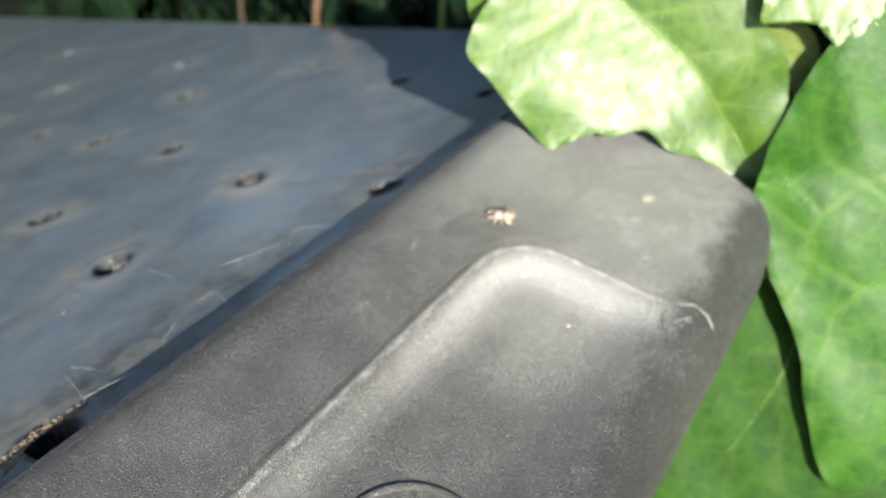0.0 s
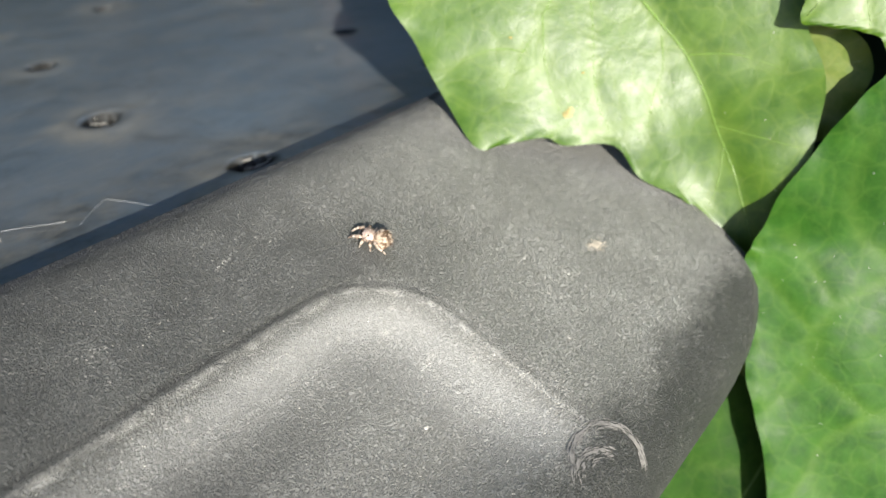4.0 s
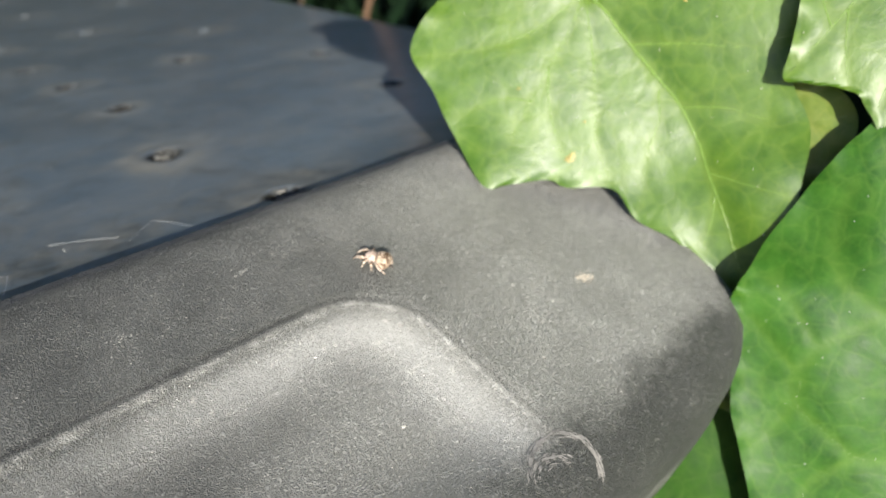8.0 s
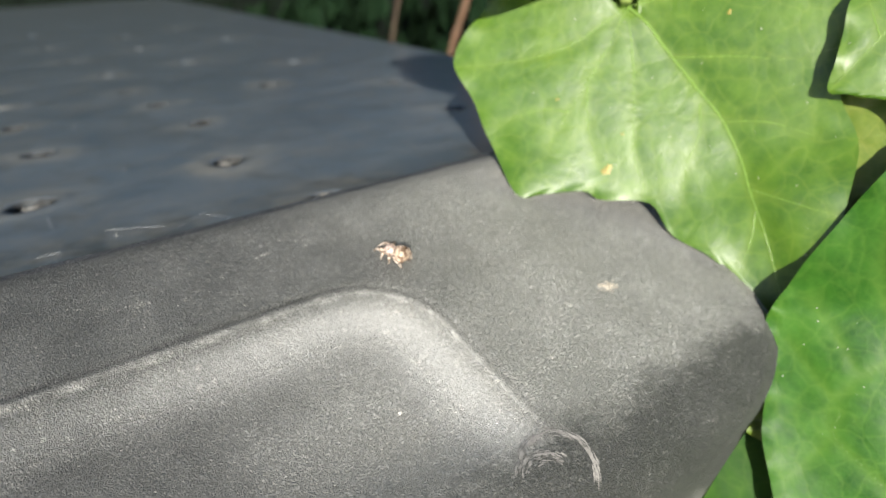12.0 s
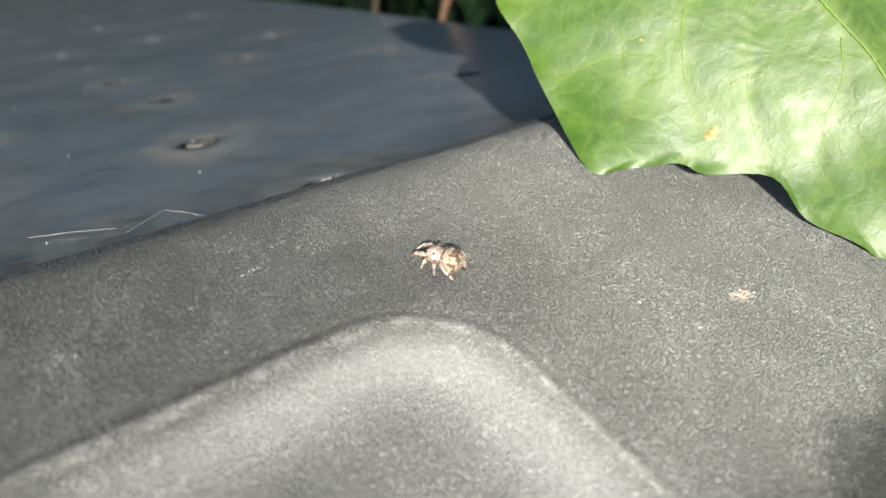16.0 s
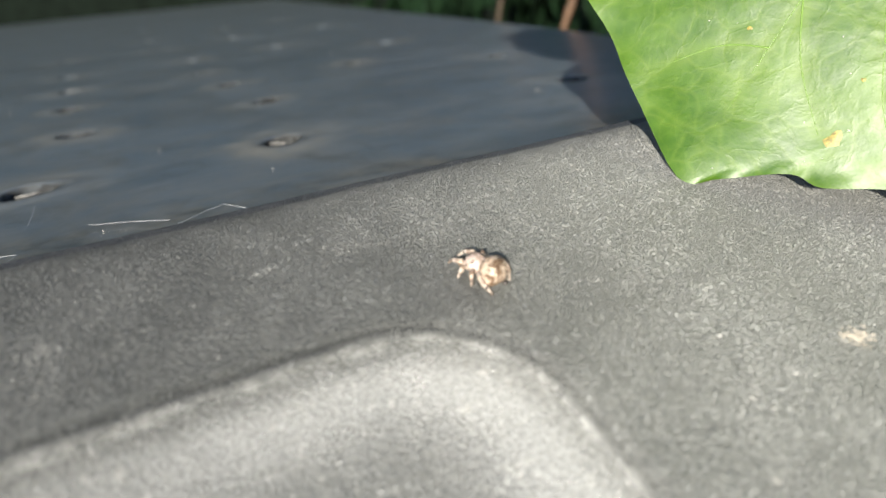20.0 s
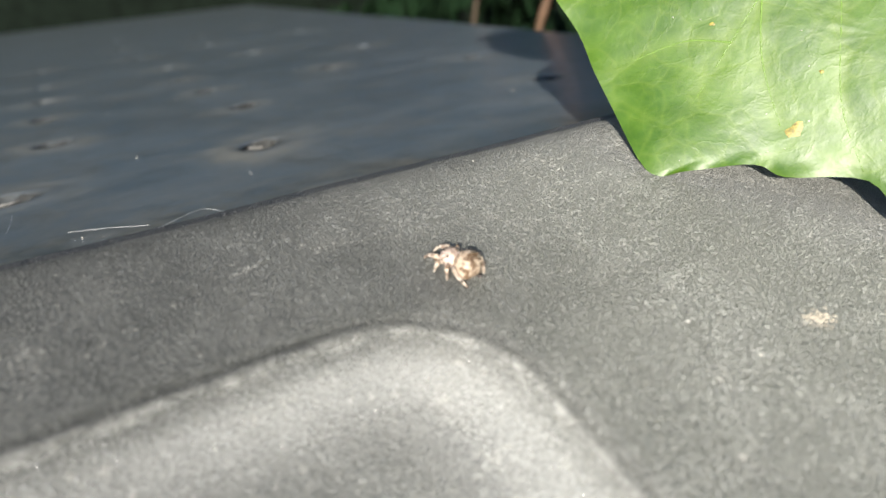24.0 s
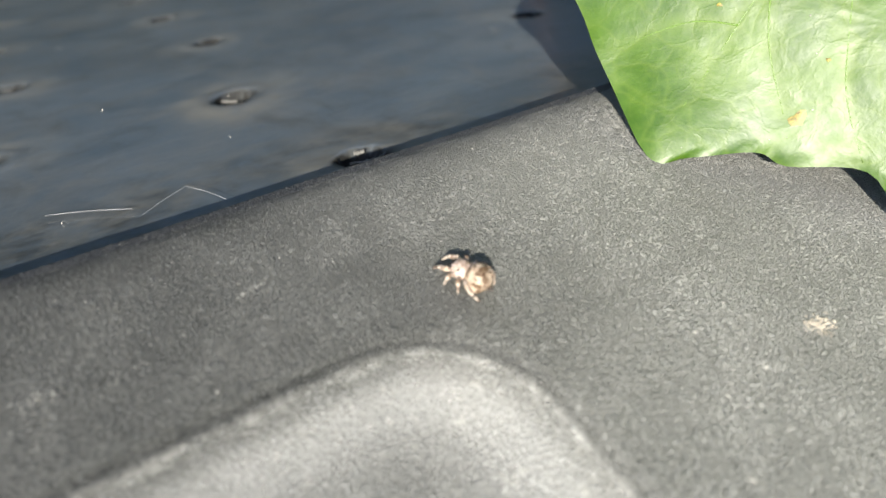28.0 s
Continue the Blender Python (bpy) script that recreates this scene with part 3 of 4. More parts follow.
# ---------------------------------------------------------------- ivy leaves
def build_leaf(name, outline, centre, ribs, material, place, label, bend=(0.0, 0.0), wave=0.5, steps=5, rings=16, seed=1, thick=0.35, parts=True, stalk=None, spots=(), grit=0, fold=(0.0, 0.0), tilt=0.0, vein=(0.25, 0.10), soft=0.55, tone=0.35, drop=0.0, pivot=17.0, lift=-0.03, sink=0.0, perk=None):
    """An ivy leaf. outline, centre and ribs are 2D in mm (x across, y from the stalk to the tip); place is its matrix (mm)."""
    rnd = random.Random(seed)
    ph = [rnd.uniform(0, 6.28) for _ in range(6)]
    size = max(abs(q) for p in outline for q in p)

    rib_pts = [curve_through(r, 8) for r in ribs]
    flat = np.array([q for r in rib_pts for q in r])
    spine = np.array(sorted((tuple(q) for q in rib_pts[0]), key=lambda q: q[1]))

    def surf(x, y):
        z = bend[0] * (x / size) ** 2 + bend[1] * ((y - centre[1]) / size) ** 2
        z += wave * (math.sin(x * 0.16 + ph[0]) * math.sin(y * 0.13 + ph[1]) + 0.5 * math.sin(x * 0.33 + y * 0.21 + ph[2]))
        side = x - float(np.interp(y, spine[:, 1], spine[:, 0]))
        z += fold[0] * max(0.0, side) + fold[1] * max(0.0, -side) + tilt * (y - pivot) * float(smooth01(0.5 + side / 12.0))
        z -= drop * float(smooth01((x - 2.0) / 18.0)) * (1.0 - 0.8 * float(smooth01((y - 3.0) / 8.0)))
        z -= sink * (1.0 - float(smooth01((y - 28.0) / 14.0)))
        if perk:
            z += perk[2] * math.exp(-((x - perk[0]) ** 2 + (y - perk[1]) ** 2) / 40.0)
        d = float(np.min(np.hypot(flat[:, 0] - x, flat[:, 1] - y)))
        z += 0.3 * wave * (1 - math.exp(-(d / 3.2) ** 2)) - 0.10 * math.exp(-(d / 0.7) ** 2)
        z += 0.025 * math.sin(x * 1.1 + 0.6 * y + ph[4]) * math.sin(y * 0.9 - 0.5 * x + ph[5])
        return z, math.exp(-(d / soft) ** 2)

    edge = curve_through(outline, steps, True)
    n = len(edge)
    verts, ribv = [], []
    c = np.array(centre, float)
    z, rb = surf(*c)
    verts.append((c[0], c[1], z)); ribv.append(rb)
    for i in range(1, rings + 1):
        s = (i / rings) ** 0.85
        for k, p in enumerate(edge):
            q = c + (p - c) * s
            z, rb = surf(q[0], q[1])
            if i > rings - 3:
                z += 0.12 * math.sin(k * 0.9 + ph[3]) * (i - rings + 3)
            verts.append((q[0], q[1], z)); ribv.append(rb * (1 - 0.5 * s))
    faces = [(0, 1 + k, 1 + (k + 1) % n) for k in range(n)]
    for i in range(rings - 1):
        a, b = 1 + i * n, 1 + (i + 1) * n
        faces += [(a + k, b + k, b + (k + 1) % n, a + (k + 1) % n) for k in range(n)]
    m = len(verts)
    verts += [(x, y, z - thick * (0.4 if j > m - n - 1 else 1.0)) for j, (x, y, z) in enumerate(verts)]
    faces += [tuple(q + m for q in f[::-1]) for f in faces]
    last = 1 + (rings - 1) * n
    faces += [(last + k, last + m + k, last + m + (k + 1) % n, last + (k + 1) % n) for k in range(n)]
    v = [Vector(p) * MM for p in verts]
    if not parts:
        return v, faces, ribv + ribv
    leaf = new(name)
    blade = mesh_object("blade", v, faces, material, leaf, attrs={"rib": np.clip(np.array(ribv + ribv) * tone, 0, 1)})
    blade.data.set_sharp_from_angle(angle=radians(40))
    for j, r in enumerate(rib_pts):
        pts = []
        for q in r:
            pts.append(Vector((q[0], q[1], surf(q[0], q[1])[0] + lift - (0.04 if j else 0.0))) * MM)
        w = [vein[min(j, 1)] * MM * (1 - 0.75 * i / len(pts)) for i in range(len(pts))]
        tv, tf = tube(pts, w, 6)
        mesh_object("vein", tv, tf, VEIN_DEEP if material in (LEAF_DEEP, LEAF_DULL) else VEIN, leaf)
    for bx, by, br in spots:
        ragged = [br * (1 + 0.28 * math.sin(2 * a + bx) + 0.2 * math.sin(3 * a + by) + rnd.uniform(-0.14, 0.14)) for a in np.linspace(0, 6.2832, 15)[:-1]]
        ring = [(bx + q * ragged[k] * math.cos(k * 0.4488), by + q * ragged[k] * math.sin(k * 0.4488)) for q in (0.55, 1.0) for k in range(14)]
        sv = [Vector((x, y, surf(x, y)[0] + 0.05 - 0.03 * (k >= 14))) * MM for k, (x, y) in enumerate(ring)] + [Vector((bx, by, surf(bx, by)[0] + 0.07)) * MM]
        sf = [(k, (k + 1) % 14, 28) for k in range(14)] + [(14 + k, 14 + (k + 1) % 14, (k + 1) % 14, k) for k in range(14)]
        mesh_object("blotch", sv, sf, SPOT, leaf, "rusty orange blotch")
    if grit:
        pieces = []
        for k in range(grit):
            p = edge[rnd.randrange(n)]
            q = c + (p - c) * rnd.random() ** 0.5 * 0.95
            r = rnd.uniform(0.05, 0.11)
            z = surf(q[0], q[1])[0]
            pv = [Vector((q[0] + r * math.cos(a), q[1] + r * math.sin(a), z + 0.01)) * MM for a in (0.3, 2.0, 3.4, 5.1)] + [Vector((q[0], q[1], z + r)) * MM]
            pieces.append((pv, [(0, 1, 4), (1, 2, 4), (2, 3, 4), (3, 0, 4)]))
        mesh_object("dust_specks", *joined(pieces), DUST, leaf, "pale dust specks", smooth=False)
    if stalk:
        sp = [Vector(p) * MM for p in curve_through(stalk, 8)]
        tv, tf = tube(sp, 0.9 * MM, 8)
        mesh_object("stalk", tv, tf, GREEN_STEM, leaf)
    leaf.matrix_world = place
    return tagged(leaf, label, "ivy leaf", "ivy leaves")


def leaf_place(origin, across, down):
    """Matrix from the leaf's own mm axes: across (x), towards the tip (y); the normal faces up out of the blade."""
    y = Vector(down).normalized()
    x = Vector(across)
    x = (x - y * x.dot(y)).normalized()
    z = x.cross(y)
    m = Matrix((x, y, z)).transposed().to_4x4()
    m.translation = Vector(origin) * MM
    return m


# the leaf that lies on the rim's end
MAIN_OUT = [(-0.6, 1), (3.8, -5.5), (8.4, -8.5), (13.5, -11), (19, -10.9), (23.4, -9.3), (28, -6), (27.8, 1), (28, 8), (27.4, 18.8),
            (23.9, 20.7), (18.2, 22.9), (16.2, 25.4), (10, 29), (9, 35), (5.3, 40.4), (3.0, 47.5), (0.0, 54.3), (-4.4, 49.2), (-10.5, 44.4),
            (-14.6, 39.6), (-18.6, 33.5), (-19.5, 26), (-25, 18), (-28.5, 9), (-26, 1), (-20, -5), (-10, -7), (-4, -4)]
MAIN_RIBS = [[(0, 0), (-1.4, 4), (-2.0, 8.3), (-3.5, 16.4), (-4.6, 22.3), (-4.4, 29.0), (-3.5, 34), (-2.5, 41.7), (-0.1, 53)], [(0, 0), (7, 5.5), (14.8, 10.6), (24.2, 16.8)],
             [(0, 0), (4.1, 11), (8.7, 20.8), (10.0, 28)], [(0, 0), (10.7, 1.1), (18.9, -0.8), (26.5, -4.2)], [(-2.5, 10.4), (-10.3, 15.2), (-16.1, 19.3), (-24, 21.5)],
             [(0, 0), (-9, 3), (-18, 5), (-27, 8)], [(-2.9, 18.5), (-1.0, 22.6), (2.3, 25.8), (6.0, 31)], [(-4.7, 22.7), (-10.2, 26), (-15.2, 31.6)], [(-3.6, 33.4), (-7.9, 37.9), (-11.9, 41.9)],
             [(-3.2, 36.4), (-0.5, 40.5), (3.0, 44)], [(14.8, 10.6), (19, 8), (26.5, 7)], [(10, 7.3), (13, 13.5), (14.5, 20.5)]]
build_leaf("ivy_leaf", MAIN_OUT, (3.0, 17.0), MAIN_RIBS, LEAF_FRESH, leaf_place((13.4, -8.2, 27.8), (-0.5776, 0.4643, -0.6714), (-0.0021, -0.8233, -0.5675)),
           "glossy bright green ivy leaf resting on the black rim", bend=(-0.6, -1.0), wave=0.28, rings=26, seed=3, tone=0.42, soft=0.7, lift=0.05, fold=(0.10, 0.17), tilt=-0.08, pivot=12.0, sink=2.4, perk=(27.4, 18.8, 2.4), spots=((13.5, 21.5, 0.75), (-12.0, 9.0, 0.3), (15.5, 8.0, 0.22), (9.0, 17.5, 0.18)), grit=40,
           stalk=[(0, 0, 0), (-3, -6, -2), (-10, -14, -8), (-22, -26, -18)])


GENERIC_OUT = [(0, 1), (-5, -6), (-13, -9), (-22, -6), (-27, 3), (-24, 13), (-17, 20), (-15, 30), (-9, 41), (-2.2, 51.5), (0, 54), (2.2, 51.5), (9, 41), (15, 30), (17, 20), (24, 13), (27, 3), (22, -6), (13, -9), (5, -6)]
GENERIC_RIBS = [[(0, 0), (0.8, 20), (-0.5, 38), (0, 52)], [(0, 0), (-9, 6), (-17, 11), (-23, 12)], [(0, 0), (9, 6), (17, 11), (23, 12)],
                [(0, 0), (-10, -3), (-20, -4)], [(0, 0), (10, -3), (20, -4)], [(0.6, 18), (-6, 26), (-12, 33)], [(0.6, 18), (6, 26), (12, 33)]]

BROAD_OUT = [(0, 1), (-6, -6), (-16, -8), (-26, 0), (-30, 11), (-23, 19), (-20, 31), (-12, 42.5), (-2.6, 50.6), (0, 52.4), (2.6, 50.6), (12, 42.5), (20, 31), (23, 19), (30, 11), (26, 0), (16, -8), (6, -6)]
FACING = Vector((-0.80, -0.35, 0.48))


def scaled(points, k):
    return [(x * k, y * k) for x, y in points]


def hung_leaf(base, tip, outline, ribs, material, label, seed, normal=FACING, length=53.0, **more):
    """A leaf whose stalk end is at base and whose point is at tip (mm)."""
    b, t = Vector(base), Vector(tip)
    y = (t - b).normalized()
    n = Vector(normal)
    n = (n - y * n.dot(y)).normalized()
    k = (t - b).length / length
    return build_leaf("ivy_leaf", scaled(outline, k), (0.0, 17.0 * k), [scaled(r, k) for r in ribs], material, leaf_place(b, y.cross(n), y), label, seed=seed,
                      stalk=[(0, 0, 0), (1, -8 * k, -2), (4, -16 * k, -7), (10, -26 * k, -16)], **more)


# the broad leaf that hides the end of the rim
RIGHT_OUT = [(9.2, -11.5), (13.4, -3.5), (18.6, 7.8), (20.2, 12), (20.0, 16), (18.4, 21.5), (17.6, 28), (15, 34.5), (11.6, 44), (9.4, 58), (4.4, 72), (-8, 69), (-22, 58), (-38, 40),
             (-44, 20), (-38, 0), (-26, -14), (-12, -22), (2, -19)]
RIGHT_RIBS = [[(-24, 34), (-14, 30), (-6.3, 30.2), (0.3, 31.2), (5.1, 28.5), (9.5, 25.4), (9.6, 22.1), (13.4, 18.5), (17, 15)], [(0.3, 31.2), (4.6, 35.3), (6.1, 38.9), (6.0, 42.5), (3.6, 45), (-3.3, 46.2)],
              [(-14, 6), (-1.7, 10.4), (1.4, 10.8), (5.1, 9.0), (7.8, 6.4), (9, 1), (8, -6)], [(9.7, 25.6), (10.5, 22.5), (8.3, 17.2), (3.6, 12.9), (1.4, 10.8)],
              [(9.5, 25.4), (11.3, 29.2), (13.6, 33.1)], [(-14, 30), (-10, 14), (-14, 6), (-9, -6), (-6, -16)], [(6.1, 40.9), (8, 45), (9, 50)], [(-6.3, 30.2), (-9, 22), (-4, 16), (1.4, 10.8)],
              [(-3.3, 46.2), (-10, 54), (-8, 62)], [(-14, 30), (-26, 20), (-36, 8)], [(8.3, 17.2), (12.5, 12), (16, 9)]]
build_leaf("ivy_leaf", scaled(RIGHT_OUT, 1.018), (-8.0, 22.0), [scaled(r, 1.018) for r in RIGHT_RIBS], LEAF_DEEP, leaf_place((21.0, -64.1, 15.7), (-0.483, 0.856, -0.1815), (-0.35, -0.38, -0.86)),
           "broad deep green ivy leaf in front of the rim's end", bend=(-3.0, -3.0), wave=0.6, rings=42, steps=9, seed=8, grit=60, vein=(0.09, 0.07), soft=0.8, tone=0.42, drop=5.0)
LOW_OUT = [(20, 27), (24, 33), (29, 48), (37, 66), (42, 80), (34, 94), (12, 98), (-10, 90), (-16, 70), (-8, 48), (4, 34), (12, 27)]
LOW_RIBS = [[(9.5, 43), (10.7, 46.3), (14.2, 54.5), (20.1, 64.5), (29.2, 77.3), (36, 88)], [(12.6, 53.7), (12.0, 62.1), (13.0, 72.2), (13.2, 80)], [(21.2, 66.5), (22.9, 75.1), (23.0, 82)],
            [(14.2, 54.5), (22, 55.5), (31, 60)], [(10.7, 46.3), (18, 46), (26, 48)], [(10.7, 46.3), (13, 39), (17, 33)], [(20.1, 64.5), (28, 67), (36, 72)], [(9.5, 43), (2, 56), (-4, 70)]]
build_leaf("ivy_leaf", LOW_OUT, (13.0, 58.0), LOW_RIBS, LEAF_DULL, leaf_place((25.6, -61.3, 12.6), (-0.483, 0.856, -0.1815), (-0.35, -0.38, -0.86)),
           "deep green ivy leaf hanging below the rim", bend=(-2.0, -2.0), wave=0.6, rings=22, seed=11, fold=(0.02, 0.1), vein=(0.20, 0.08))
BIT_OUT = [(19.0, 25.5), (19.4, 28.2), (18.2, 30.0), (14, 30.8), (6, 32), (0, 26), (6, 19), (14, 20)]
build_leaf("ivy_leaf", BIT_OUT, (9.0, 26.0), [[(2, 26), (9, 26), (18, 28)], [(9, 26), (14, 29), (15, 31)]], LEAF_YELLOW, leaf_place((23.9, -62.0, 13.7), (-0.483, 0.856, -0.1815), (-0.35, -0.38, -0.86)),
           "small yellow-green ivy leaf tucked behind a broad one", wave=0.2, rings=8, seed=12, vein=(0.12, 0.08))
TUCK_OUT = [(-19, 26), (-23.5, 29), (-25.3, 33), (-24.6, 37), (-21, 40), (-17.5, 42), (-14, 42), (-8, 38), (-4, 28), (-8, 20), (-15, 21)]
build_leaf("ivy_leaf", TUCK_OUT, (-14.0, 31.0), [[(-6, 27), (-14, 31), (-24, 35)], [(-10, 29), (-15, 36), (-18, 41)], [(-14, 31), (-18, 29), (-23, 30)], [(-16, 32), (-20, 35), (-21.5, 39)]], LEAF_YELLOW,
           leaf_place((18.0, -6.35, 25.1), (-0.4146, 0.5297, -0.7668), (-0.0021, -0.8233, -0.5675)), "yellowing ivy leaf showing behind a green one", wave=0.3, rings=12, seed=13, vein=(0.14, 0.10))
UPPER_OUT = [(0.4, 0.3), (-1.0, 1.7), (-2.7, 3.1), (-4.4, 4.5), (-5.6, 6.2), (-5.7, 8.7), (-5.6, 11.6), (-5.4, 15.3), (-5.6, 19.7), (-7.3, 26.5), (-12, 30), (-16.5, 26.3), (-22.2, 15.2), (-24, 2.4),
             (-20, -7.8), (-12.2, -10), (-6.3, -8.1), (-3.6, -4.7), (-1.4, -2.0)]
UPPER_RIBS = [[(-9, 28), (-11, 18), (-13, 6), (-16, -6)], [(-16, -6), (-9, -3.4), (-4, -1.3), (-0.4, 0.1)], [(-9, -3.4), (-6.5, 1.0), (-5.3, 4.6)], [(-13, 6), (-9, 6.5), (-6.2, 9)],
              [(-11.4, 16), (-8.5, 17), (-6, 19)], [(-13, 6), (-18, 9), (-21, 12)], [(-6.5, -2.4), (-7, -5), (-7.5, -7)], [(-12.2, 11), (-16, 16), (-17, 22)]]
build_leaf("ivy_leaf", scaled(UPPER_OUT, 1.16), (-13.9, 8.1), [scaled(r, 1.16) for r in UPPER_RIBS], LEAF_FRESH, leaf_place((19.6, -39.4, 27.7), (-0.5776, 0.4643, -0.6714), (-0.0021, -0.8233, -0.5675)),
           "bright green ivy leaf overlapping its neighbour", bend=(-1.2, -2.0), wave=0.3, rings=20, seed=21, tone=0.42, soft=0.7, lift=0.05, fold=(-0.02, 0.06), grit=20,
           stalk=[(-16, -6, 0), (-18, -14, -3), (-22, -24, -9), (-28, -36, -18)])
hung_leaf((32, -9, 57), (8, 17, 14), BROAD_OUT, GENERIC_RIBS, LEAF_FRESH, "sunlit ivy leaf behind the others", 23, bend=(-2, -2), wave=0.7)
# unseen leaf, placed so that its shadow falls across the lid
swaying_leaf = hung_leaf((31, 33.5, 29), (-15, -7.5, 36), BROAD_OUT, GENERIC_RIBS, LEAF_FRESH, "ivy leaf out of view, added for its shadow on the lid", 29, normal=Vector((0.0, 0.2, 1.0)), bend=(-1, -1), wave=0.6)
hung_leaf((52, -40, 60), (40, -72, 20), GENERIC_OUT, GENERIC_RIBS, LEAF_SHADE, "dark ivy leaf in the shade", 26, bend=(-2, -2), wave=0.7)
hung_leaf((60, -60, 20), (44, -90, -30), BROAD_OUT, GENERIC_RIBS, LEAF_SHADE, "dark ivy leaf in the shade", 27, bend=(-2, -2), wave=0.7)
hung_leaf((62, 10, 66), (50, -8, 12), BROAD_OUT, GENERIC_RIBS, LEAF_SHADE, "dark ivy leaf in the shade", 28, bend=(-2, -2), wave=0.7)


# ---------------------------------------------------------------- ivy growth behind the bin
def ivy_mass():
    rnd = random.Random(5)
    kinds = []
    for k in range(3):
        v, f, r = build_leaf("", GENERIC_OUT if k else BROAD_OUT, (0.0, 17.0), GENERIC_RIBS, None, None, "", bend=(-5 + 3 * k, -4), wave=1.2, steps=2, rings=4, seed=40 + k, parts=False)
        kinds.append((np.array([tuple(q) for q in v]), f, np.array(r)))
    verts, faces, ribs, count = [], [], [], 0
    for i in range(900):
        y = rnd.uniform(-140, 1050)
        far = rnd.random() ** 1.3
        x = panel_edge(max(y, -40)) + 50 + 230 * far
        z = panel_z(0, max(y, -60)) - 20 + 130 * far - rnd.uniform(0, 330)
        base = Vector((x, y, z))
        # leaves turned away from the sun to keep the growth dark
        n = Vector((-0.9 + rnd.uniform(-0.4, 0.5), 0.55 + rnd.uniform(-0.6, 0.6), -0.1 + rnd.uniform(-0.5, 0.4))).normalized()
        down = Vector((rnd.uniform(-0.5, 0.5), rnd.uniform(-0.7, 0.7), -1))
        down = (down - n * down.dot(n)).normalized()
        m = leaf_place(base, down.cross(n), down)
        kv, kf, kr = kinds[i % 3]
        s = rnd.uniform(0.7, 1.25)
        rot3 = np.array(m.to_3x3())
        verts.append((kv * s) @ rot3.T + np.array(m.translation))
        faces += [tuple(q + count for q in f) for f in kf]
        ribs.append(kr * 0.5)
        count += len(kv)
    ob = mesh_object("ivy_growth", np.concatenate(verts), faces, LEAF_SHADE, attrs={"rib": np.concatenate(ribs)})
    return tagged(ob, "dense shaded ivy growing up behind the bin", "ivy", kind="stuff")


ivy_mass()


def vine(name, points, radius, material, label):
    pts = [Vector(p) * MM for p in curve_through(points, 10)]
    k = len(pts)
    rr = [radius * MM * (1.0 + 0.12 * math.sin(i * 1.7) - 0.3 * i / k) for i in range(k)]
    v, f = tube(pts, rr, 10)
    return tagged(mesh_object(name, v, f, material), label, "ivy vine")


vine("ivy_vine", [(150, 202, -230), (158, 203, -150), (161, 204, -91), (168, 205, -50), (168, 208, 10), (176, 214, 120)], 2.2, TWIG, "dry brown twig standing among the ivy")
vine("ivy_vine", [(118, 92, -160), (112, 90, -70), (108, 88, -30), (100, 84, 0), (98, 86, 60)], 1.3, GREEN_STEM, "thin green ivy stem behind the bin")
vine("ivy_vine", [(176, 280, -260), (180, 285, -130), (186, 290, -60), (190, 300, 60)], 1.6, DARK_TWIG, "thin brown ivy stem in shade")
vine("ivy_vine", [(60, -40, -220), (55, -38, -60), (58, -30, 20), (66, -20, 90), (70, 0, 190)], 2.6, GREEN_STEM, "main ivy stem carrying the leaves")

# added backdrop walls; they also block low sky from the lid's reflections
def backdrop_wall(name, corners, top, label):
    (x0, y0), (x1, y1) = corners
    along = Vector((x1 - x0, y1 - y0, 0)).normalized()
    across = Vector((-along.y, along.x, 0)) * 90
    v = []
    for off in (Vector((0, 0, 0)), across):
        for x, y, z in ((x0, y0, -960), (x1, y1, -960), (x1, y1, top), (x0, y0, top)):
            v.append((Vector((x, y, z)) + off) * MM)
    f = [(0, 1, 2, 3), (7, 6, 5, 4), (0, 4, 5, 1), (1, 5, 6, 2), (2, 6, 7, 3), (3, 7, 4, 0)]
    tagged(mesh_object(name, v, f, WALL, smooth=False), label, "wall", kind="structure")


backdrop_wall("backdrop_east", ((230, -900), (960, 2280)), 110, "dark backdrop wall added behind the ivy")
backdrop_wall("backdrop_north", ((960, 2000), (-1900, 2000)), 600, "dark backdrop wall added behind the bin")


# ---------------------------------------------------------------- the spider
def hairy_material(name, low, high, dark, scale):
    m = Mat(name)
    a = m.noise(scale, 3.0, 0.6, 0.8)
    b = m.noise(scale * 6, 3.0, 0.6)
    col = m.mix(m.ramp(a, (0.42, 0.0), (0.54, 1.0)), low, high)
    col = m.mix(m.ramp(b, (0.34, 0.9), (0.5, 0.0)), col, dark)
    m.set(Base_Color=col, Roughness=0.62, Normal=m.bump(b, 0.6, 0.00005))
    return m.m


SPIDER_PALE = hairy_material("pale_spider_hair", (0.13, 0.075, 0.040), (0.54, 0.43, 0.33), (0.035, 0.020, 0.012), 1700)
SPIDER_HEAD = hairy_material("pinkish_spider_head", (0.34, 0.25, 0.20), (0.60, 0.49, 0.43), (0.10, 0.06, 0.05), 1500)
SPIDER_LEG = hairy_material("banded_spider_leg", (0.22, 0.15, 0.11), (0.62, 0.53, 0.45), (0.06, 0.04, 0.03), 2600)
SPIDER_BROWN = plain_material("brown_spider_mark", (0.10, 0.06, 0.035), 0.6, 0.4, 4000)
SPIDER_DARK = plain_material("dark_spider_face", (0.035, 0.026, 0.022), 0.4, 0.3, 4000)
EYE = plain_material("black_spider_eye", (0.008, 0.008, 0.009), 0.08, 0.1, 4000)


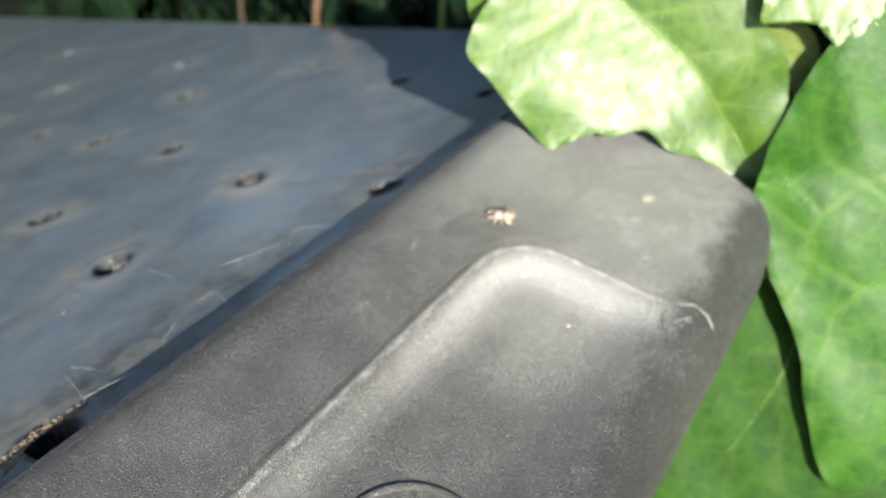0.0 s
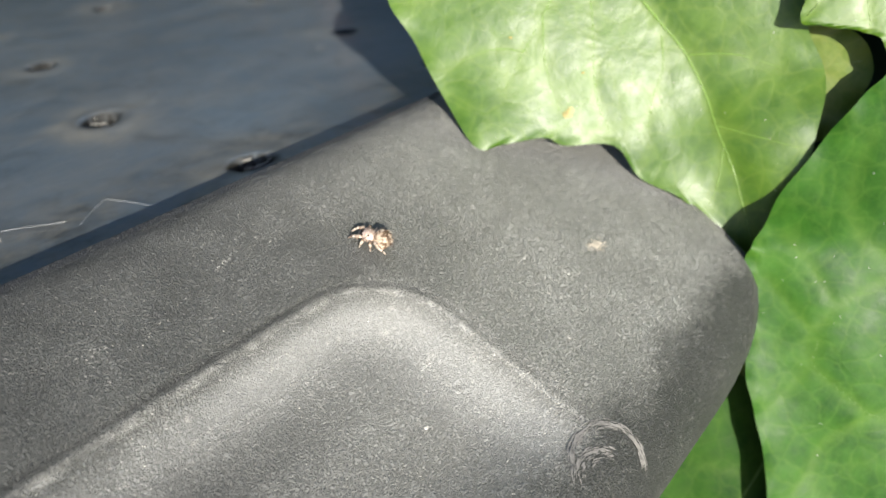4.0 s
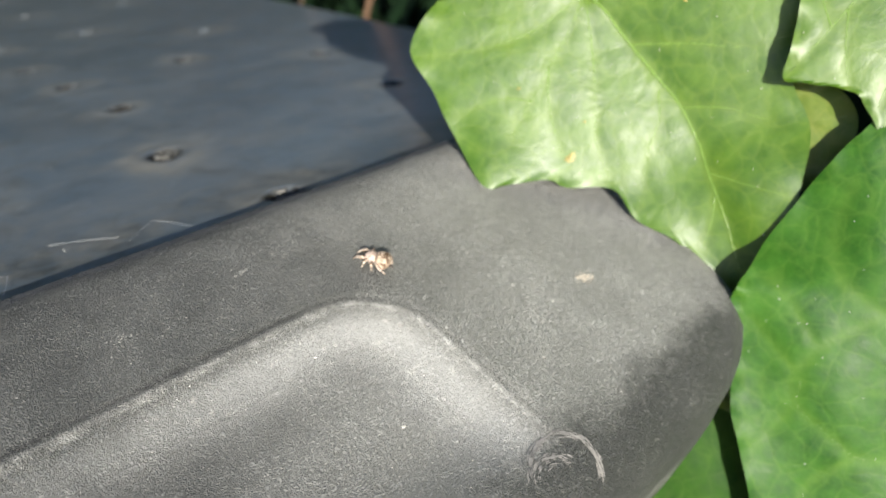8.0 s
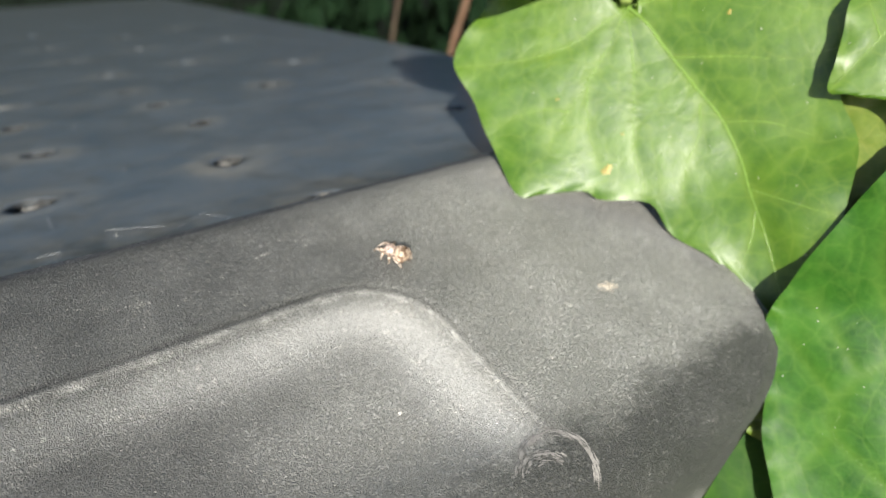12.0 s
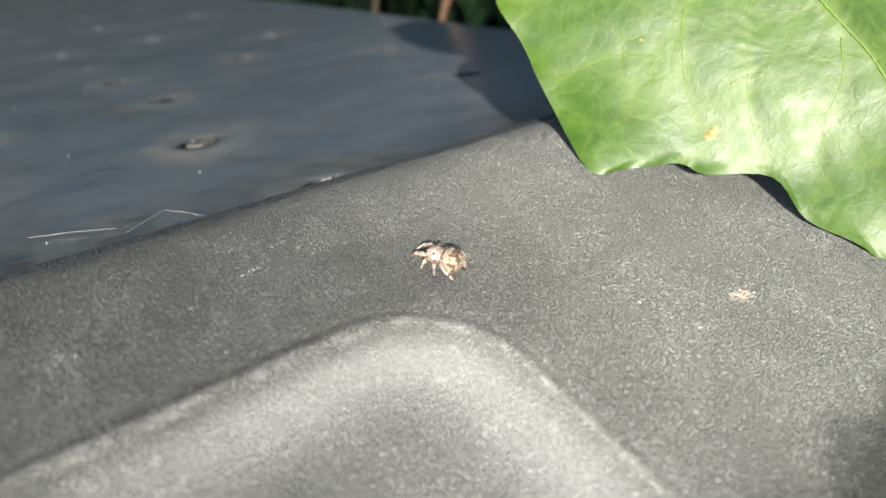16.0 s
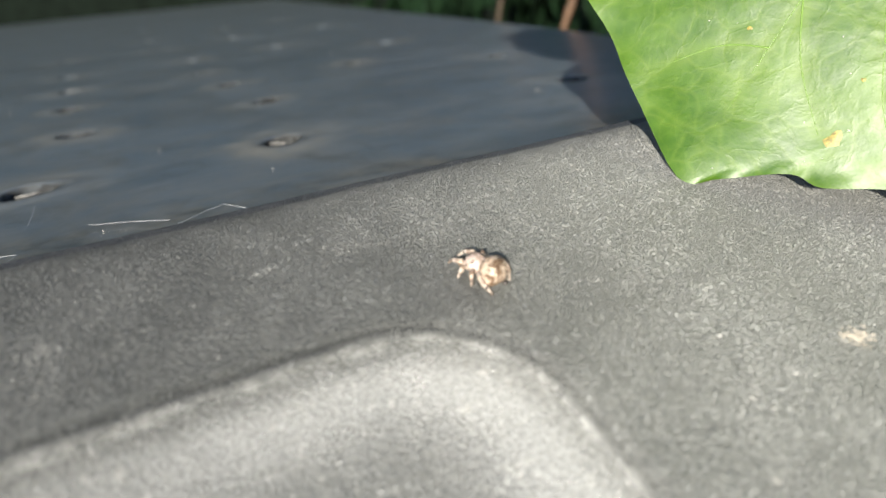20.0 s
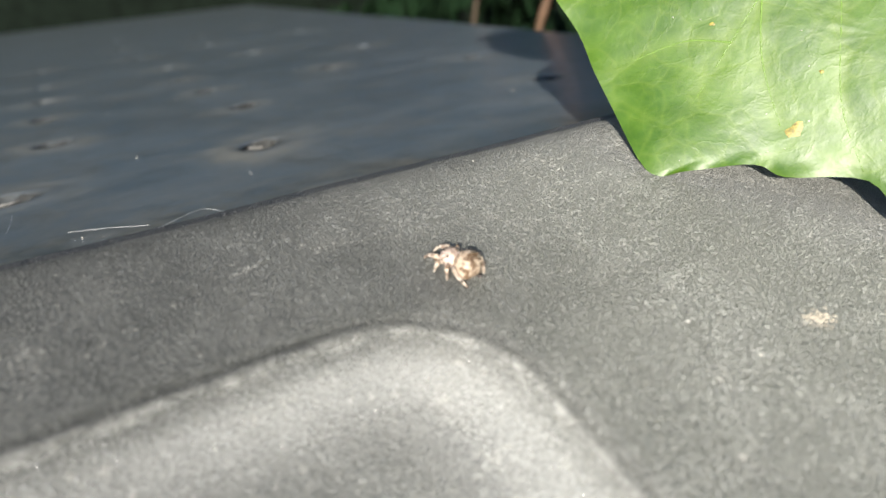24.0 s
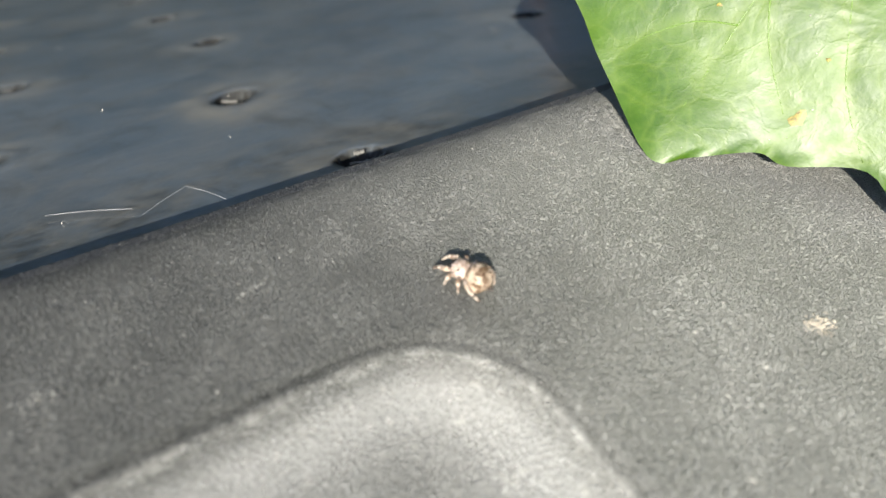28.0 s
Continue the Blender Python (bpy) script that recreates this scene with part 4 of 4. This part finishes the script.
def ball(rx, ry, rz, centre=(0, 0, 0), u=24, v=14, bulge=None):
    bm = bmesh.new()
    bmesh.ops.create_uvsphere(bm, u_segments=u, v_segments=v, radius=1.0)
    for q in bm.verts:
        x, y, z = q.co
        k = bulge(x, y, z) if bulge else 1.0
        q.co = Vector((centre[0] + x * rx * k, centre[1] + y * ry * k, centre[2] + z * rz * k)) * MM
    return bm


def build_spider():
    """Jumping spider, 4.6 mm long; own axes: y ahead, z up, feet on z = 0."""
    sp = new("jumping_spider")
    tagged(sp, "small mottled cream and brown jumping spider on the black rim", "spider")
    head = part("cephalothorax", ball(0.86, 1.02, 0.64, (0, 0.72, 0.90), bulge=lambda x, y, z: 1.0 + 0.12 * max(0, y) * (abs(x) > 0.3) + (0.10 if z > 0.2 and y > 0 else 0)), SPIDER_HEAD, sp, "pale hairy head and chest")
    part("face", ball(0.74, 0.46, 0.52, (0, 1.44, 0.88), 20, 12), SPIDER_DARK, head, "dark face below the eyes")
    for x, y, z, r in ((-0.24, 1.76, 0.99, 0.21), (0.24, 1.76, 0.99, 0.21), (-0.56, 1.56, 1.14, 0.14), (0.56, 1.56, 1.14, 0.14), (-0.60, 0.80, 1.34, 0.13), (0.60, 0.80, 1.34, 0.13)):
        part("eye", ball(r, r, r, (x, y, z), 14, 8), EYE, head, "glossy black eye")
    part("abdomen", ball(1.22, 1.22, 0.98, (0, -0.86, 1.00), 40, 24, bulge=lambda x, y, z: 1.0 + 0.08 * math.sin(3 * x + 1) * math.sin(4 * y) - 0.14 * max(0, -y) ** 2), SPIDER_PALE, sp, "cream abdomen with brown chevrons")
    for k, (y, w, z) in enumerate(((-0.45, 0.66, 1.90), (-0.95, 0.74, 1.97), (-1.42, 0.62, 1.84))):
        pts = [Vector((-w, y - 0.22, z - 0.30)) * MM, Vector((-w * 0.5, y - 0.02, z - 0.08)) * MM, Vector((0, y + 0.16, z)) * MM, Vector((w * 0.5, y - 0.02, z - 0.08)) * MM, Vector((w, y - 0.22, z - 0.30)) * MM]
        v, f = tube(pts, [0.05 * MM, 0.11 * MM, 0.10 * MM, 0.11 * MM, 0.05 * MM], 6)
        mesh_object("chevron", v, f, SPIDER_BROWN, sp, "dark brown chevron mark")
    part("spinneret", ball(0.16, 0.30, 0.14, (0, -2.10, 0.62), 12, 8), SPIDER_DARK, sp)
    for side in (-1, 1):
        pts = [(side * 0.34, 1.6, 0.62), (side * 0.42, 1.98, 0.6), (side * 0.34, 2.15, 0.3)]
        v, f = tube([Vector(p) * MM for p in curve_through(pts, 4)], [0.15 * MM] * 4 + [0.17 * MM] * 4 + [0.12 * MM], 8)
        mesh_object("pedipalp", v, f, SPIDER_PALE, sp, "pale hairy pedipalp")
        # hip, knee, shin, foot of each leg
        legs = [((0.46, 1.25, 0.74), (0.78, 1.85, 1.02), (0.72, 2.65, 0.74), (0.60, 3.20, 0.10), 0.22),
                ((0.62, 0.98, 0.70), (1.22, 1.20, 1.04), (1.36, 1.36, 0.50), (1.40, 1.46, 0.04), 0.21),
                ((0.64, 0.50, 0.68), (1.30, 0.28, 1.02), (1.42, 0.10, 0.48), (1.46, 0.00, 0.04), 0.20),
                ((0.56, 0.14, 0.68), (1.36, -0.62, 1.06), (1.46, -1.40, 0.66), (1.10, -1.85, 0.04), 0.23)]
        for hip, knee, shin, foot, r in legs:
            pts = [Vector((side * p[0], p[1], p[2])) * MM for p in (hip, tuple((a + b) / 2 + (0.12 if i == 2 else 0) for i, (a, b) in enumerate(zip(hip, knee))), knee, tuple((a + b) / 2 for a, b in zip(knee, shin)), shin, tuple((a + b) / 2 for a, b in zip(shin, foot)), foot)]
            rr = [r * MM * q for q in (0.8, 1.0, 0.86, 0.92, 0.6, 0.5, 0.3)]
            v, f = tube(pts, rr, 10)
            leg = mesh_object("leg", v, f, SPIDER_LEG, sp)
            for q in (2, 4):
                bm = bmesh.new()
                bmesh.ops.create_uvsphere(bm, u_segments=10, v_segments=6, radius=rr[q] * 1.12)
                bmesh.ops.translate(bm, verts=bm.verts, vec=pts[q])
                part("joint", bm, SPIDER_DARK if q == 4 else SPIDER_PALE, leg, "leg joint")
    # short hairs over the body
    rnd = random.Random(2)
    hairs = []
    for i in range(420):
        a, b = rnd.uniform(0, 6.283), rnd.uniform(-0.2, 1.0)
        s = math.sqrt(max(0, 1 - b * b))
        d = Vector((s * math.cos(a), s * math.sin(a), b))
        if i % 3:
            o = Vector((d.x * 1.20, -0.86 + d.y * 1.20, 1.00 + d.z * 0.96))
        else:
            o = Vector((d.x * 0.85, 0.72 + d.y * 1.0, 0.90 + d.z * 0.63))
        e = o + (d + Vector((0, -0.7, 0.1))).normalized() * rnd.uniform(0.12, 0.28)
        hairs.append(tube([o * MM, e * MM], [0.018 * MM, 0.006 * MM], 3))
    mesh_object("hairs", *joined(hairs), SPIDER_PALE, sp, "short pale hairs").data.shade_flat()
    return sp


spider = build_spider()
spider.scale = (1.06, 0.98, 1.12)

# ---------------------------------------------------------------- grit, scratches and threads
def flecks():
    rnd = random.Random(9)
    pieces = []
    spots = [(-18.0, -30.5, 0.20), (-15.7, -35.8, 0.22), (-20.5, -36.0, 0.16), (-43.0, -37.0, 0.3), (-24.5, -41.5, 0.18), (-13.5, -29.5, 0.13)]
    for i in range(150):
        spots.append((rnd.uniform(-120, 5), rnd.uniform(-50, -1), rnd.uniform(0.03, 0.10)))
    for x, y, r in spots:
        z = rim_skin(x, y)
        bm = bmesh.new()
        bmesh.ops.create_icosphere(bm, subdivisions=1, radius=1.0)
        k = rnd.uniform(0.5, 1.5)
        vs = [Vector((x + q.co.x * r * k * rnd.uniform(0.7, 1.2), y + q.co.y * r / k * rnd.uniform(0.7, 1.2), z + 0.05 + q.co.z * r * 0.35)) * MM for q in bm.verts]
        pieces.append((vs, [tuple(v.index for v in f.verts) for f in bm.faces]))
        bm.free()
    for i in range(40):
        x, y = rnd.uniform(-110, 90), rnd.uniform(20, 200)
        if x > panel_edge(y) - 10:
            continue
        r = rnd.uniform(0.06, 0.16)
        z = panel_z(x, y)
        vs = [Vector((x + r * math.cos(a), y + r * math.sin(a), z + 0.1)) * MM for a in (0, 1.6, 3.1, 4.7)] + [Vector((x, y, z + 0.35)) * MM]
        pieces.append((vs, [(0, 1, 4), (1, 2, 4), (2, 3, 4), (3, 0, 4), (3, 2, 1, 0)]))
    return tagged(mesh_object("grit", *joined(pieces), DUST, smooth=False), "pale specks of grit scattered on the bin", "grit", kind="stuff")


flecks()


def scuffs():
    """Chalky scuff marks: rows and clusters of tiny pale flakes pressed into the grain."""
    rnd = random.Random(31)
    pieces = []

    def flake(x, y, r):
        z = rim_skin(x, y) + 0.05
        n = rnd.randint(5, 7)
        k, t = rnd.uniform(0.5, 1.0), rnd.uniform(0, 3.1)
        vs = []
        for i in range(n):
            a = 2 * math.pi * i / n
            u, w = r * math.cos(a) * rnd.uniform(0.6, 1.2), r * k * math.sin(a) * rnd.uniform(0.6, 1.2)
            vs.append(Vector((x + u * math.cos(t) - w * math.sin(t), y + u * math.sin(t) + w * math.cos(t), z)) * MM)
        vs.append(Vector((x, y, z + 0.05)) * MM)
        pieces.append((vs, [(i, (i + 1) % n, n) for i in range(n)]))

    lines = [((-48.2, -10.0), (-46.0, -9.4), 26), ((-41.5, -8.5), (-38.2, -9.5), 10), ((-15.1, -1.9), (-13.1, -8.0), 40), ((-24.4, -20.8), (-22.4, -21.5), 14),
             ((-19.3, -33.9), (-20.1, -37.9), 40), ((-24.6, -42.0), (-23.0, -44.0), 12), ((-16.2, -35.0), (-15.2, -35.4), 18), ((-15.2, -35.4), (-15.4, -36.4), 12), ((-29.0, -15.0), (-16.0, -27.0), 18),
             ((-20.0, -8.0), (-8.0, -14.0), 16), ((-60.0, -14.0), (-52.0, -11.0), 14), ((-21.0, -44.0), (-17.0, -47.0), 16), ((-20.8, -49.4), (-20.3, -51.4), 14), ((-13.6, -4.0), (-12.0, -10.0), 14)]
    for a, b, n in lines:
        for i in range(n):
            t = rnd.random()
            flake(a[0] + (b[0] - a[0]) * t + rnd.gauss(0, 0.14), a[1] + (b[1] - a[1]) * t + rnd.gauss(0, 0.14), rnd.uniform(0.04, 0.12))
    # long hairline scratches
    for a, b, bow in (((-24.3, -12.0), (-18.5, -22.8), 0.5), ((-40.0, -9.5), (-33.0, -11.0), 0.3), ((-8.0, -18.0), (-2.0, -30.0), -0.6), ((-17.0, -24.0), (-6.0, -27.5), 0.4), ((-70.0, -9.0), (-63.0, -13.0), 0.3),
                      ((-26.0, -38.0), (-21.0, -46.0), -0.4), ((-12.0, -38.0), (-6.0, -46.0), 0.4), ((-3.0, -12.0), (2.0, -21.0), 0.2)):
        n = int(math.dist(a, b) * 7)
        for i in range(n):
            t = i / n
            o = bow * math.sin(math.pi * t)
            if rnd.random() < 0.75:
                flake(a[0] + (b[0] - a[0]) * t + o + rnd.gauss(0, 0.03), a[1] + (b[1] - a[1]) * t + rnd.gauss(0, 0.05), rnd.uniform(0.03, 0.06))
    for cx, cy, spread, n in ((-4.5, -37.0, 0.7, 20), (-11.0, -34.0, 1.3, 40), (-20.0, -33.5, 2.0, 26), (-43.0, -37.0, 0.5, 12), (-63.0, -12.1, 1.0, 34), (-40.3, -9.4, 0.6, 12), (-14.0, -41.0, 3.0, 30),
                              (-25.7, -35.3, 0.12, 6), (-28.2, -37.7, 0.12, 6), (-15.6, -20.3, 0.1, 5), (-18.3, -30.6, 0.1, 6), (-29.6, -32.0, 0.7, 12), (-10.0, -22.0, 3.0, 24)):
        for i in range(n):
            flake(cx + rnd.gauss(0, spread), cy + rnd.gauss(0, spread * 0.7), rnd.uniform(0.04, 0.13))
    cream_from = len(pieces)
    for i in range(150):
        flake(-8.2 + rnd.gauss(0, 0.95), -35.5 + rnd.gauss(0, 0.5), rnd.uniform(0.07, 0.20))
    tagged(mesh_object("dried_dropping", *joined(pieces[cream_from:]), CREAM, smooth=False), "dried cream smear flaking on the black rim", "dried smear", kind="stuff")
    del pieces[cream_from:]
    return tagged(mesh_object("scuff_marks", *joined(pieces), CHALK, smooth=False), "chalky pale scuff marks on the black rim", "scuff marks", kind="stuff")


scuffs()


def thread(points, radius, label, panel=False):
    pts = []
    for p in curve_through(points, 8):
        z = panel_z(p[0], p[1]) + 0.5 if panel else rim_skin(p[0], p[1]) + 0.04
        pts.append(Vector((p[0], p[1], z)) * MM)
    v, f = tube(pts, radius * MM, 5)
    return tagged(mesh_object("silk_thread", v, f, SILK), label, "thread", "stray threads")


thread([(-30.1, -19.5), (-30.0, -21.3), (-29.9, -23.1), (-29.6, -24.6)], 0.006, "fine spider silk on the rim")
for a, b in (((-57.8, 26.0), (-49.5, 19.7)), ((-42.8, 22.0), (-40.8, 13.5)), ((-42.9, 21.8), (-49.1, 16.8)), ((-65.3, 19.5), (-67.9, 12.5)), ((-68.8, 19.6), (-65.5, 19.4)),
             ((-79.5, 15.0), (-74.4, 18.1)), ((-91.2, 24.8), (-93.6, 14.9)), ((-93.6, 15.0), (-85.5, 11.8)), ((-88.3, 20.1), (-89.5, 26.0)), ((-63.6, 41.6), (-64.4, 32.5))):
    thread([a, ((a[0] + b[0]) / 2 + 0.2, (a[1] + b[1]) / 2 + 0.4), b], 0.02, "pale dried web thread caught along the rim", True)


# ---------------------------------------------------------------- what moves
def motions():
    """The spider stays on its spot and only shifts its stance a little; the outermost leaf swings slowly inwards."""
    walk(spider, [(t, pose(x * MM, y * MM, 0.0, 0, 0, a)) for t, x, y, a in (
        (0.0, -31.2, -17.4, 26), (7.0, -31.2, -17.4, 26), (14.5, -31.2, -17.3, 24), (20.0, -31.2, -17.2, 22), (28.0, -31.2, -17.2, 22))])
    rest = swaying_leaf.matrix_world.copy()
    walk(swaying_leaf, [(t, Matrix.Translation((x * MM, y * MM, 0.0)) @ rest) for t, x, y in ((0.0, 22, 0), (1.0, 19, 0), (2.5, 14, 0), (5.0, 8, 0), (8.0, -2, -1), (10.0, -4, -2), (13.0, -4, -2), (16.0, 0, 0), (28.0, 0, 0))])


motions()
